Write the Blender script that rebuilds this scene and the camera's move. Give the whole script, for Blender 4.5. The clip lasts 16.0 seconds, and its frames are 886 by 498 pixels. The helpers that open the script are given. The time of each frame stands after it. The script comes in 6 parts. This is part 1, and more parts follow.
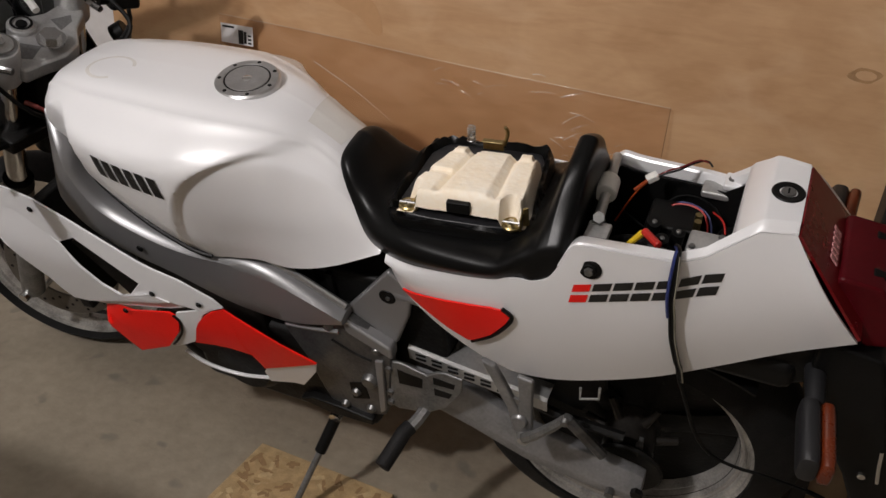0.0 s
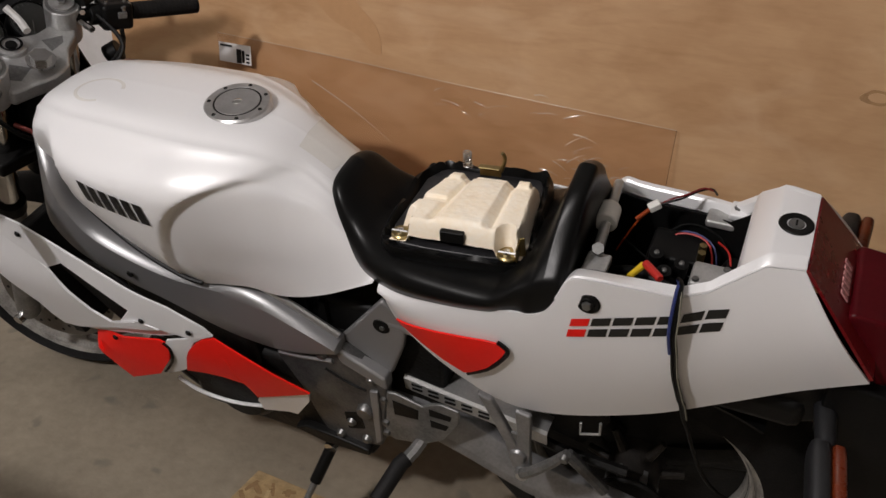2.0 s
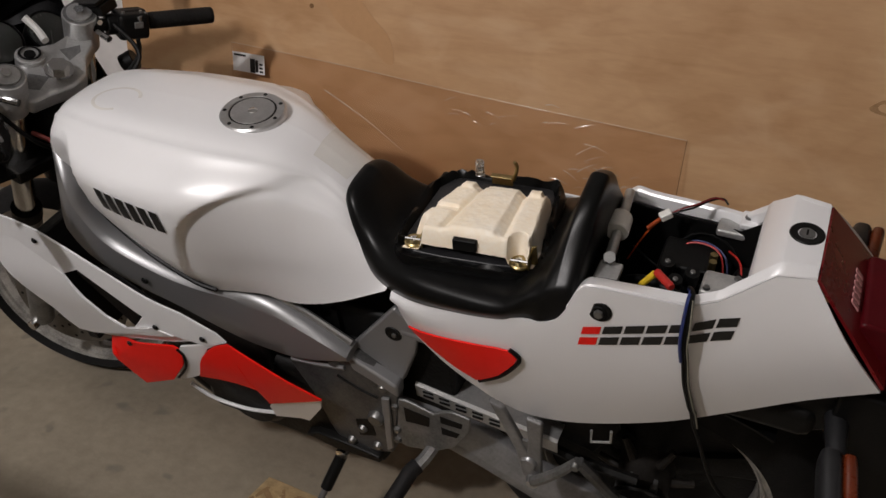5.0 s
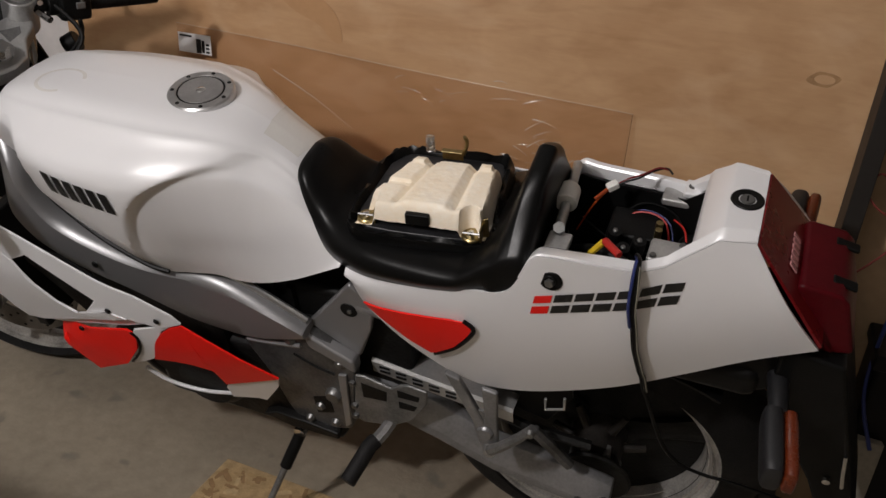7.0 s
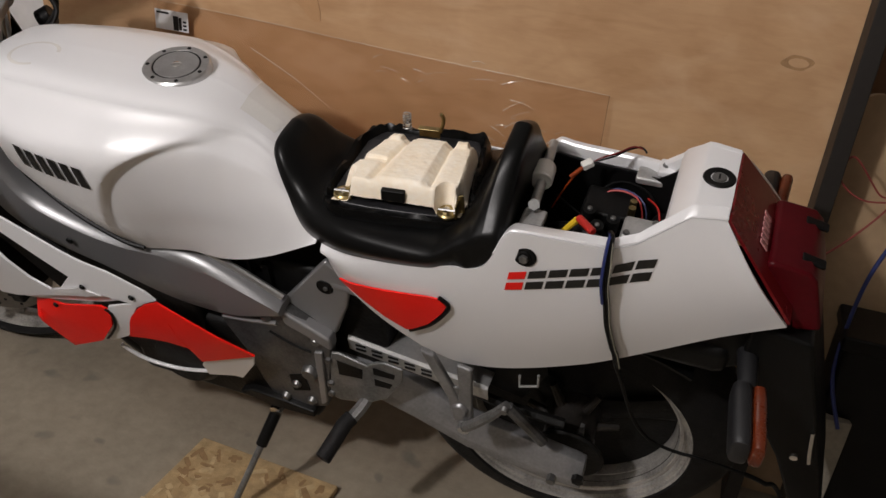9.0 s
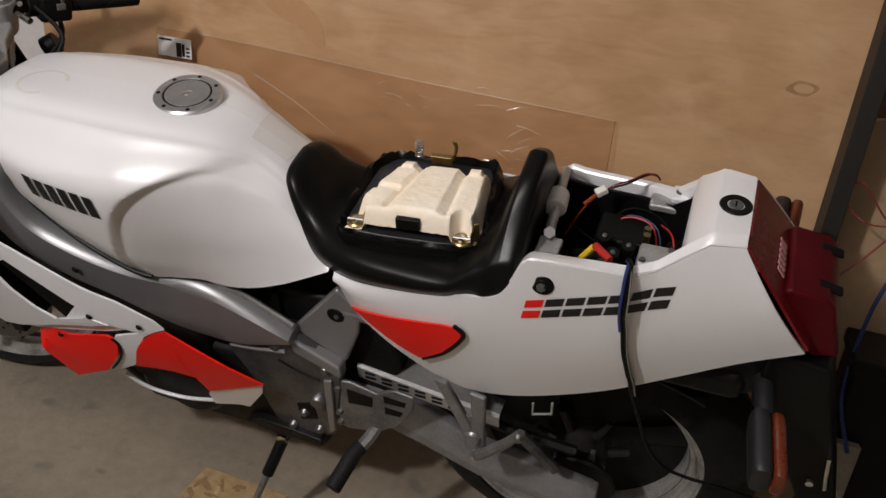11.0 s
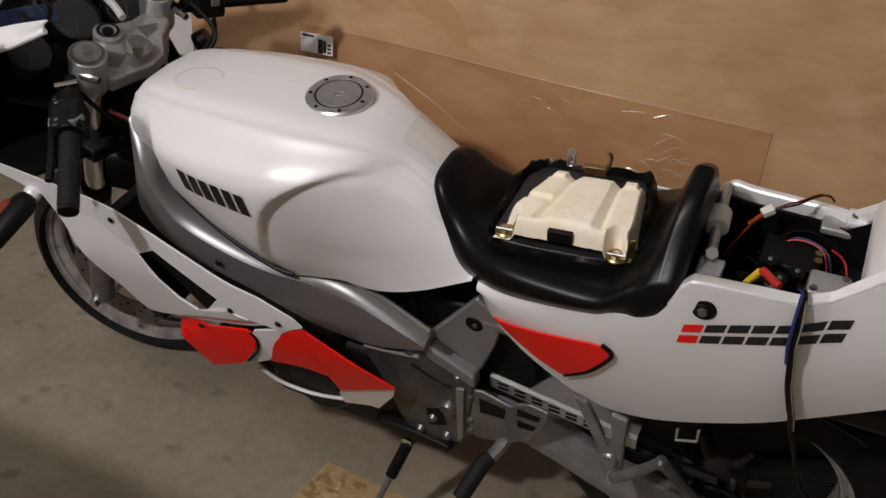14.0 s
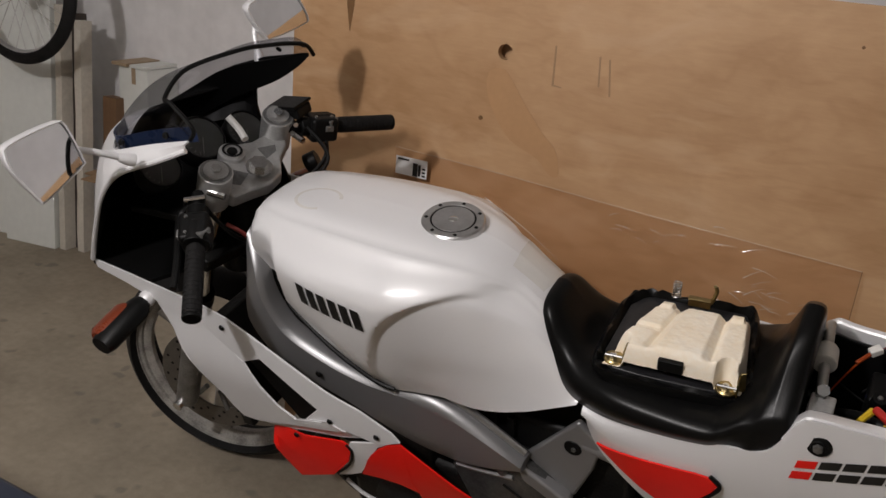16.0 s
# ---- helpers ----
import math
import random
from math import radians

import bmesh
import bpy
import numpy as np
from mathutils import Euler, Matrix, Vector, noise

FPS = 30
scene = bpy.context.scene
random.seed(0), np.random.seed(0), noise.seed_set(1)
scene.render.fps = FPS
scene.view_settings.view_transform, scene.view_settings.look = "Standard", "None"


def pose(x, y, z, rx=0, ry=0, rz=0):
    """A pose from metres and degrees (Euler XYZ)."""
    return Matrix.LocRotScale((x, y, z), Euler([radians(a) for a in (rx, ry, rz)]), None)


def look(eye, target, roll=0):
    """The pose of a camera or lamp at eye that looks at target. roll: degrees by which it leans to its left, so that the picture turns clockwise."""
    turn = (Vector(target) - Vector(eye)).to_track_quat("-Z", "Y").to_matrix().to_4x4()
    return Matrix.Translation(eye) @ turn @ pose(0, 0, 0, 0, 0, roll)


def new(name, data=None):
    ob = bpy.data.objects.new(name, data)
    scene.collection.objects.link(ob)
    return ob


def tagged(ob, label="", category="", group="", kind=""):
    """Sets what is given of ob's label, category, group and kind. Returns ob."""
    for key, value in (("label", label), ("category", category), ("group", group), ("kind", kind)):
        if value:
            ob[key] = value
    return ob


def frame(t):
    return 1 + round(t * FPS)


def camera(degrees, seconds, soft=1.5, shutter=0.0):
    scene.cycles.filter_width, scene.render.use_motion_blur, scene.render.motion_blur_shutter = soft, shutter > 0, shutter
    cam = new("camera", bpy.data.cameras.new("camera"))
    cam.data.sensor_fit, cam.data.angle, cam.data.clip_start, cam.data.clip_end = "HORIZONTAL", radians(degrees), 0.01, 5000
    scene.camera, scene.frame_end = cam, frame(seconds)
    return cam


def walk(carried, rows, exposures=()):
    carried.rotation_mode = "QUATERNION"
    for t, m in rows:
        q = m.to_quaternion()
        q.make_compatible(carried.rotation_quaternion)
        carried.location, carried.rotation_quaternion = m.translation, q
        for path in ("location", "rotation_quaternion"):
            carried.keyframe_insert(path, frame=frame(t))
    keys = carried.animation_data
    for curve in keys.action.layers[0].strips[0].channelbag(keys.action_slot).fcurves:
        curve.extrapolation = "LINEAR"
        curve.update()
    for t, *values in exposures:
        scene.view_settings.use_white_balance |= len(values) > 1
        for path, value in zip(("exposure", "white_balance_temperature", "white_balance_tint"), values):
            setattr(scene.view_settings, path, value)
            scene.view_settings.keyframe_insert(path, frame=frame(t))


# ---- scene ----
cam = camera(55.0, 16.0)
PATH = [
    (0, (0.356, 0.051, 1.3), (-0.267, 1.706, 0.365), 3.6),
    (0.5, (0.365, 0.053, 1.309), (-0.34, 1.707, 0.435), 3.0),
    (1, (0.365, 0.083, 1.308), (-0.301, 1.74, 0.408), 2.5),
    (1.5, (0.363, 0.102, 1.308), (-0.305, 1.757, 0.405), 2.9),
    (2, (0.361, 0.108, 1.305), (-0.296, 1.761, 0.391), 3.3),
    (2.5, (0.363, 0.117, 1.305), (-0.303, 1.764, 0.386), 2.1),
    (3, (0.364, 0.119, 1.314), (-0.318, 1.787, 0.446), 2.3),
    (3.5, (0.357, 0.113, 1.313), (-0.361, 1.758, 0.43), 2.5),
    (4, (0.353, 0.108, 1.312), (-0.348, 1.755, 0.42), 2.8),
    (6.3, (0.367, 0.081, 1.305), (-0.273, 1.75, 0.408), 3.3),
    (6.5, (0.367, 0.08, 1.305), (-0.252, 1.749, 0.393), 3.1),
    (7, (0.367, 0.079, 1.305), (-0.202, 1.758, 0.378), 3.5),
    (7.5, (0.372, 0.085, 1.303), (-0.167, 1.766, 0.362), 3.1),
    (8, (0.375, 0.083, 1.299), (-0.161, 1.749, 0.331), 3.1),
    (8.5, (0.382, 0.074, 1.294), (-0.148, 1.747, 0.334), 4.3),
    (11, (0.338, 0.066, 1.299), (-0.162, 1.778, 0.394), 4.7),
    (11.5, (0.33, 0.081, 1.307), (-0.192, 1.798, 0.425), 4.6),
    (12, (0.315, 0.092, 1.311), (-0.208, 1.808, 0.428), 3.9),
    (12.5, (0.314, 0.095, 1.3), (-0.201, 1.788, 0.369), 3.3),
    (13, (0.311, 0.094, 1.297), (-0.234, 1.774, 0.358), 3.7),
    (13.5, (0.292, 0.09, 1.299), (-0.319, 1.753, 0.371), 4.1),
    (14, (0.26, 0.081, 1.3), (-0.453, 1.699, 0.365), 4.0),
    (14.5, (0.224, 0.048, 1.323), (-0.588, 1.679, 0.498), 3.7),
    (15, (0.204, 0.021, 1.328), (-0.625, 1.678, 0.575), 5.1),
    (15.5, (0.191, 0.003, 1.326), (-0.635, 1.677, 0.606), 5.1),
    (16, (0.178, -0.007, 1.324), (-0.671, 1.663, 0.626), 5.3),
]
walk(cam, [(t, look(eye, target, roll)) for t, eye, target, roll in PATH],
     [(0, .04), (2, .05), (3, .03), (4, -.12), (7, -.14), (8.5, .0), (11.5, .06), (12.5, .0), (13.5, -.07), (14.5, -.10), (15.5, -.19), (16, -.20)])

# ---- light ----
world = bpy.data.worlds.new("world")
scene.world = world
world.use_nodes = True
world.node_tree.nodes["Background"].inputs[0].default_value = (1.0, 0.86, 0.7, 1)
world.node_tree.nodes["Background"].inputs[1].default_value = 0.005
scene.view_settings.exposure = 0.0
LAMP = (-0.729, -0.718, 2.195)
bulb_light = bpy.data.lights.new("bulb", "POINT")
bulb_light.energy, bulb_light.color, bulb_light.shadow_soft_size = 121, (1.0, 0.95, 0.945), 0.06
new("bulb_light", bulb_light).location = LAMP


# ---- materials ----
def mat(name, base, rough=0.5, metal=0.0, coat=0.0, var=0.0, scale=20.0, bump=0.0, bscale=200.0, dark=None, spec=None, trans=0.0, ior=None):
    m = bpy.data.materials.new(name)
    m.use_nodes = True
    nt = m.node_tree
    p = nt.nodes["Principled BSDF"]
    p.inputs["Base Color"].default_value = (*base, 1)
    p.inputs["Roughness"].default_value = rough
    p.inputs["Metallic"].default_value = metal
    p.inputs["Coat Weight"].default_value = coat
    p.inputs["Coat Roughness"].default_value = 0.09
    p.inputs["Transmission Weight"].default_value = trans
    if ior:
        p.inputs["IOR"].default_value = ior
    if spec is not None:
        p.inputs["Specular IOR Level"].default_value = spec
    if var or bump:
        tc = nt.nodes.new("ShaderNodeTexCoord")
    if var:
        n1, n2, mx, cr = [nt.nodes.new(k) for k in ("ShaderNodeTexNoise", "ShaderNodeTexNoise", "ShaderNodeMath", "ShaderNodeMix")]
        n1.inputs["Scale"].default_value, n2.inputs["Scale"].default_value = scale, scale * 9
        n1.inputs["Detail"].default_value = 6
        nt.links.new(tc.outputs["Object"], n1.inputs["Vector"]), nt.links.new(tc.outputs["Object"], n2.inputs["Vector"])
        mx.operation = "MULTIPLY_ADD"
        mx.inputs[1].default_value = 0.5
        nt.links.new(n2.outputs["Fac"], mx.inputs[0]), nt.links.new(n1.outputs["Fac"], mx.inputs[2])
        rp = nt.nodes.new("ShaderNodeMapRange")
        rp.inputs[1].default_value, rp.inputs[2].default_value = 0.5, 1.0
        nt.links.new(mx.outputs[0], rp.inputs[0])
        cr.data_type = "RGBA"
        d = dark or tuple(c * (1 - var) for c in base)
        cr.inputs[6].default_value, cr.inputs[7].default_value = (*d, 1), (*base, 1)
        nt.links.new(rp.outputs[0], cr.inputs[0]), nt.links.new(cr.outputs[2], p.inputs["Base Color"])
        rr = nt.nodes.new("ShaderNodeMapRange")
        rr.inputs[3].default_value, rr.inputs[4].default_value = min(1, rough * 1.25), rough * 0.85
        if var > .025:
            nt.links.new(mx.outputs[0], rr.inputs[0]), nt.links.new(rr.outputs[0], p.inputs["Roughness"])
    if bump:
        bn, bp = nt.nodes.new("ShaderNodeTexNoise"), nt.nodes.new("ShaderNodeBump")
        bn.inputs["Scale"].default_value, bp.inputs["Strength"].default_value, bp.inputs["Distance"].default_value = bscale, bump, 0.002
        nt.links.new(tc.outputs["Object"], bn.inputs["Vector"])
        nt.links.new(bn.outputs["Fac"], bp.inputs["Height"]), nt.links.new(bp.outputs["Normal"], p.inputs["Normal"])
    return m


def plywood_mat(name, light, dark, rough=0.5):
    """Rotary-cut veneer: slow wavy figure, broad warm and pale clouds, short flecks and fine pores."""
    m = bpy.data.materials.new(name)
    m.use_nodes = True
    nt = m.node_tree
    p = nt.nodes["Principled BSDF"]
    tc = nt.nodes.new("ShaderNodeTexCoord")

    def layer(scale, size, detail, warp=0.0):
        mp, n = nt.nodes.new("ShaderNodeMapping"), nt.nodes.new("ShaderNodeTexNoise")
        mp.inputs["Scale"].default_value = scale
        n.inputs["Scale"].default_value, n.inputs["Detail"].default_value, n.inputs["Distortion"].default_value = size, detail, warp
        nt.links.new(tc.outputs["Object"], mp.inputs["Vector"]), nt.links.new(mp.outputs["Vector"], n.inputs["Vector"])
        return n.outputs["Fac"]

    def op(kind, a, b, c=None):
        n = nt.nodes.new("ShaderNodeMath")
        n.operation = kind
        for k, v in enumerate((a, b, c)):
            if v is None:
                continue
            if isinstance(v, (int, float)):
                n.inputs[k].default_value = v
            else:
                nt.links.new(v, n.inputs[k])
        return n.outputs[0]

    figure = layer((0.55, 1, 1.5), 2.4, 4, 1.4)
    rings = op("SINE", op("MULTIPLY", figure, 42.0), 0.0)
    edges = op("POWER", op("MULTIPLY_ADD", rings, 0.5, 0.5), 3.0)
    cloud = layer((0.8, 1, 1.3), 2.6, 3)
    patch = layer((1.0, 1, 1.4), 8.0, 4, 0.8)
    fleck = layer((1.6, 1, 6.0), 16.0, 3, 0.6)
    pore = layer((2.0, 1, 30.0), 12.0, 4)
    tone = op("MULTIPLY_ADD", cloud, 1.15, op("MULTIPLY", patch, 0.75))
    tone = op("MULTIPLY_ADD", fleck, 0.30, tone)
    tone = op("MULTIPLY_ADD", pore, 0.16, tone)
    tone = op("MULTIPLY_ADD", edges, -0.13, tone)
    rp = nt.nodes.new("ShaderNodeMapRange")
    rp.inputs[1].default_value, rp.inputs[2].default_value = 0.78, 1.50
    nt.links.new(tone, rp.inputs[0])
    mix = nt.nodes.new("ShaderNodeMix")
    mix.data_type = "RGBA"
    mix.inputs[6].default_value, mix.inputs[7].default_value = (*dark, 1), (*light, 1)
    nt.links.new(rp.outputs[0], mix.inputs[0])
    pale = nt.nodes.new("ShaderNodeMix")
    pale.data_type = "RGBA"
    pr = nt.nodes.new("ShaderNodeMapRange")
    pr.inputs[1].default_value, pr.inputs[2].default_value, pr.inputs[4].default_value = 0.56, 0.72, 0.55
    nt.links.new(layer((0.9, 1, 1.8), 5.0, 5, 1.2), pr.inputs[0])
    pale.inputs[7].default_value = (light[0] * 1.04, light[1] * 1.10, light[2] * 1.22, 1)
    nt.links.new(pr.outputs[0], pale.inputs[0]), nt.links.new(mix.outputs[2], pale.inputs[6]), nt.links.new(pale.outputs[2], p.inputs["Base Color"])
    p.inputs["Roughness"].default_value = rough
    b = nt.nodes.new("ShaderNodeBump")
    b.inputs["Strength"].default_value, b.inputs["Distance"].default_value = 0.2, 0.0008
    nt.links.new(pore, b.inputs["Height"]), nt.links.new(b.outputs["Normal"], p.inputs["Normal"])
    return m


M_WHITE = mat("pearl_white_paint", (0.77, 0.77, 0.78), 0.38, metal=0.12, coat=0.9, var=0.02, scale=3)
M_WHITE.node_tree.nodes["Principled BSDF"].inputs["Coat Roughness"].default_value = 0.30
M_RED = mat("red_paint", (0.80, 0.010, 0.006), 0.4, coat=0.1, var=0.06, scale=8, spec=0.3)
M_DRED = mat("dark_red_plastic", (0.15, 0.006, 0.008), 0.3, var=0.05, scale=10)
M_SILVER = mat("silver_frame_paint", (0.30, 0.30, 0.305), 0.42, metal=0.65, coat=0.1, var=0.02, scale=12)
M_ALU = mat("brushed_aluminium", (0.60, 0.60, 0.60), 0.33, metal=0.9, var=0.25, scale=40)
M_DULL = mat("dull_cast_aluminium", (0.27, 0.27, 0.265), 0.44, metal=0.65, var=0.5, scale=25, bump=0.3, bscale=300)
M_CHROME = mat("bright_steel", (0.75, 0.75, 0.74), 0.15, metal=1.0, var=0.1, scale=60)
M_BRASS = mat("zinc_yellow_plating", (0.46, 0.36, 0.17), 0.36, metal=1.0, var=0.5, scale=80)
M_BLACK = mat("black_plastic", (0.0042, 0.0042, 0.0042), 0.48, var=0.3, scale=20, bump=0.15, bscale=600, spec=0.18)
M_VINYL = mat("black_seat_vinyl", (0.005, 0.005, 0.005), 0.32, var=0.25, scale=15, bump=0.05, bscale=500, spec=0.15)
M_RUBBER = mat("black_rubber", (0.007, 0.0065, 0.0065), 0.75, var=0.3, scale=30, bump=0.3, bscale=300, spec=0.3)
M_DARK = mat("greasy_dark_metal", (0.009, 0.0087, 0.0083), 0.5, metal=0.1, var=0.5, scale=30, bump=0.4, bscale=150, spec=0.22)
M_CONC = None
M_WALLW = mat("grubby_white_wall", (0.92, 0.90, 0.90), 0.75, var=0.20, scale=2.2, bump=0.2, bscale=60)
M_CEIL = mat("ceiling_board", (0.70, 0.69, 0.67), 0.8, var=0.15, scale=3)
# dark tone for walls out of view, chosen to hold down bounced light
M_WALL_DIM = mat("dim_unseen_wall", (0.24, 0.205, 0.165), 0.8, var=0.25, scale=2.5, bump=0.2, bscale=60)
M_FOAM = mat("cream_seat_foam", (0.92, 0.85, 0.73), 0.6, var=0.2, scale=16, bump=0.4, bscale=120, dark=(.88, .75, .56))
M_WPLAST = mat("white_plastic", (0.75, 0.74, 0.70), 0.4, var=0.08, scale=30)
M_ORANGE = mat("amber_lens", (0.28, 0.045, 0.008), 0.25, var=0.2, scale=30)
M_CARD = mat("brown_cardboard", (0.34, 0.22, 0.12), 0.8, var=0.25, scale=6, bump=0.2, bscale=200)
M_TANB = mat("tan_board", (0.42, 0.31, 0.20), 0.7, var=0.2, scale=5)
M_BLUE = mat("blue_wire", (0.018, 0.03, 0.13), 0.4)
M_REDW = mat("red_wire", (0.42, 0.02, 0.015), 0.4)
M_YEL = mat("yellow_wire", (0.65, 0.45, 0.02), 0.4)
# the blue reflection low in the screen, given as a colour
M_SCREEN_REFL = mat("blue_screen_reflection", (0.022, 0.045, 0.12), 0.3, coat=0.3, var=0.2, scale=5)
M_FAMB = mat("amber_lens", (0.20, 0.034, 0.010), 0.3, var=0.2, scale=30)
M_NAVY = mat("dark_navy_paint", (0.016, 0.021, 0.036), 0.35, coat=0.3, var=0.2, scale=5)
M_MIRROR = mat("mirror_glass", (0.85, 0.86, 0.87), 0.03, metal=1.0)


def film_mat(name, tint, gloss, rough):
    """A thin clear film: light passes straight, and a little is mirrored, more at a glancing angle."""
    m = bpy.data.materials.new(name)
    m.use_nodes = True
    nt = m.node_tree
    nt.nodes.clear()
    o, tr, gl, mx, fr, ml = [nt.nodes.new("ShaderNode" + k) for k in ("OutputMaterial", "BsdfTransparent", "BsdfGlossy", "MixShader", "LayerWeight", "Math")]
    tr.inputs[0].default_value = (*tint, 1)
    gl.inputs["Roughness"].default_value = rough
    fr.inputs[0].default_value = 0.12
    ml.operation, ml.inputs[1].default_value = "MULTIPLY", gloss
    nt.links.new(fr.outputs["Facing"], ml.inputs[0]), nt.links.new(ml.outputs[0], mx.inputs[0])
    nt.links.new(tr.outputs[0], mx.inputs[1]), nt.links.new(gl.outputs[0], mx.inputs[2]), nt.links.new(mx.outputs[0], o.inputs[0])
    return m


M_SMOKE = film_mat("smoked_screen", (0.62, 0.62, 0.64), 0.45, 0.06)
M_CLEAR = film_mat("clear_plastic_sheet", (0.962, 0.935, 0.915), 0.30, 0.12)
M_INK = mat("black_decal", (0.008, 0.008, 0.008), 0.4)
M_RUST = mat("brown_steel_rim", (0.50, 0.48, 0.45), 0.35, metal=0.7, var=0.4, scale=30)
M_PLY = plywood_mat("plywood", (0.575, 0.365, 0.198), (0.395, 0.220, 0.102))
M_OSB = mat("osb_flakes", (0.52, 0.36, 0.18), 0.7, var=0.4, scale=45, bump=0.6, bscale=60)
M_DRED2 = mat("red_lens", (0.078, 0.003, 0.006), 0.35, var=0.3, scale=12, spec=0.15)
M_PINK = mat("faded_pink_lettering", (0.55, 0.25, 0.25), 0.5)
M_WGREY = mat("pale_wire", (0.20, 0.19, 0.15), 0.5)
# pale tone for the film's top edge and the drawn glints of its creases
M_FILM = mat("pale_film_edge_and_glint", (0.75, 0.70, 0.62), 0.15, trans=0.3)
M_WPANEL = mat("grey_white_gloss_panel", (0.80, 0.82, 0.78), 0.5, var=0.12, scale=4)
M_WPANEL2 = mat("weathered_pale_timber", (0.26, 0.235, 0.19), 0.7, var=0.4, scale=12)
M_DKB = mat("dark_brown_timber", (0.045, 0.032, 0.024), 0.6, var=0.3, scale=10)
M_CARDD = mat("brown_board", (0.20, 0.11, 0.055), 0.7, var=0.3, scale=8)
M_YOKE = mat("light_cast_alloy", (0.53, 0.53, 0.52), 0.38, metal=0.6, var=0.3, scale=25, bump=0.2, bscale=300)
# rear lens amber, with the shade below the tail put into its colour
M_AMBER = mat("shaded_amber_lens", (0.12, 0.020, 0.005), 0.3, var=0.2, scale=30)
M_GREYR = mat("grey_rubber", (0.011, 0.011, 0.0125), 0.5, var=0.2, scale=30)
M_HARDB = mat("tan_hardboard", (0.42, 0.29, 0.17), 0.6, var=0.25, scale=6)
M_POST = mat("nearly_black_post_paint", (0.014, 0.011, 0.009), 0.6, var=0.3, scale=10)
M_RAWB = mat("pale_raw_board", (0.70, 0.65, 0.56), 0.7, var=0.25, scale=7)
M_REDD = mat("dark_red_wire", (0.20, 0.03, 0.025), 0.5)
M_PIV = mat("grey_cast_plate", (0.15, 0.15, 0.15), 0.38, metal=0.65, var=0.55, scale=22, bump=0.2, bscale=200)
M_SWING = mat("dull_swingarm_alloy", (0.31, 0.31, 0.315), 0.38, metal=0.65, var=0.35, scale=20)
M_STEEL = mat("dull_bolt_steel", (0.24, 0.24, 0.235), 0.42, metal=0.85, var=0.3, scale=60)
M_RIM = mat("pale_dusty_rim", (0.50, 0.48, 0.445), 0.42, metal=0.35, var=0.6, scale=26)
M_DISC = mat("brown_disc_steel", (0.16, 0.145, 0.125), 0.45, metal=0.6, var=0.3, scale=30)
M_GREASE = mat("greasy_brown_hub", (0.035, 0.030, 0.026), 0.45, metal=0.3, var=0.6, scale=40, bump=0.3, bscale=150)
M_DIAL = mat("grey_dial", (0.085, 0.088, 0.084), 0.45, var=0.2, scale=40)
M_DIALM = mat("faded_dial_print", (0.22, 0.22, 0.21), 0.5)
M_PATCH = mat("greyed_protector_film", (0.70, 0.69, 0.66), 0.38, metal=0.1, coat=0.6, var=0.06, scale=30)
M_RING = mat("beige_ring_stain", (0.71, 0.69, 0.655), 0.45, coat=0.5, var=0.1, scale=30)
M_PAN = mat("scuffed_dark_plastic", (0.020, 0.020, 0.022), 0.42, var=0.5, scale=35, bump=0.3, bscale=120)
M_PAPER = mat("paper_label", (0.80, 0.80, 0.80), 0.6, var=0.05, scale=40)


def concrete():
    m = mat("garage_concrete", (0.35, 0.297, 0.222), 0.75, var=0.34, scale=4, bump=0.35, bscale=90)
    nt = m.node_tree
    p = nt.nodes["Principled BSDF"]
    src = p.inputs["Base Color"].links[0].from_socket
    tc, v, r, mix, wob, add = [nt.nodes.new("ShaderNode" + k) for k in ("TexCoord", "TexVoronoi", "MapRange", "Mix", "TexNoise", "VectorMath")]
    wob.inputs["Scale"].default_value = 14
    add.operation = "MULTIPLY_ADD"
    add.inputs[1].default_value = (0.07, 0.07, 0.0)
    v.inputs["Scale"].default_value = 9
    nt.links.new(tc.outputs["Object"], wob.inputs["Vector"])
    nt.links.new(wob.outputs["Color"], add.inputs[0]), nt.links.new(tc.outputs["Object"], add.inputs[2])
    nt.links.new(add.outputs[0], v.inputs["Vector"])
    r.inputs[1].default_value, r.inputs[2].default_value = 0.10, 0.19
    r.inputs[3].default_value, r.inputs[4].default_value = 0.55, 0.0
    nt.links.new(v.outputs["Distance"], r.inputs[0])
    mix.data_type = "RGBA"
    mix.inputs[7].default_value = (0.13, 0.12, 0.10, 1)
    nt.links.new(r.outputs[0], mix.inputs[0]), nt.links.new(src, mix.inputs[6]), nt.links.new(mix.outputs[2], p.inputs["Base Color"])
    return m


M_CONC = concrete()


# ---- mesh tools ----
def part(name, bm, material, parent=None, label="", smooth=True, bevel=0.0, solid=0.0, m=None):
    bmesh.ops.recalc_face_normals(bm, faces=bm.faces)
    me = bpy.data.meshes.new(name)
    bm.to_mesh(me)
    bm.free()
    me.materials.append(material)
    if smooth:
        me.polygons.foreach_set("use_smooth", [True] * len(me.polygons))
        me.set_sharp_from_angle(angle=radians(38))
    ob = new(name, me)
    ob.parent = parent
    if m is not None:
        ob.matrix_basis = m
    if solid:
        s = ob.modifiers.new("thick", "SOLIDIFY")
        s.thickness, s.offset = solid, 0
        e = ob.modifiers.new("crisp", "EDGE_SPLIT")
        e.split_angle = radians(38)
    if bevel:
        b = ob.modifiers.new("edge", "BEVEL")
        b.width, b.segments, b.limit_method, b.angle_limit = bevel, 2, "ANGLE", radians(40)
        b.harden_normals = True
    return tagged(ob, label)


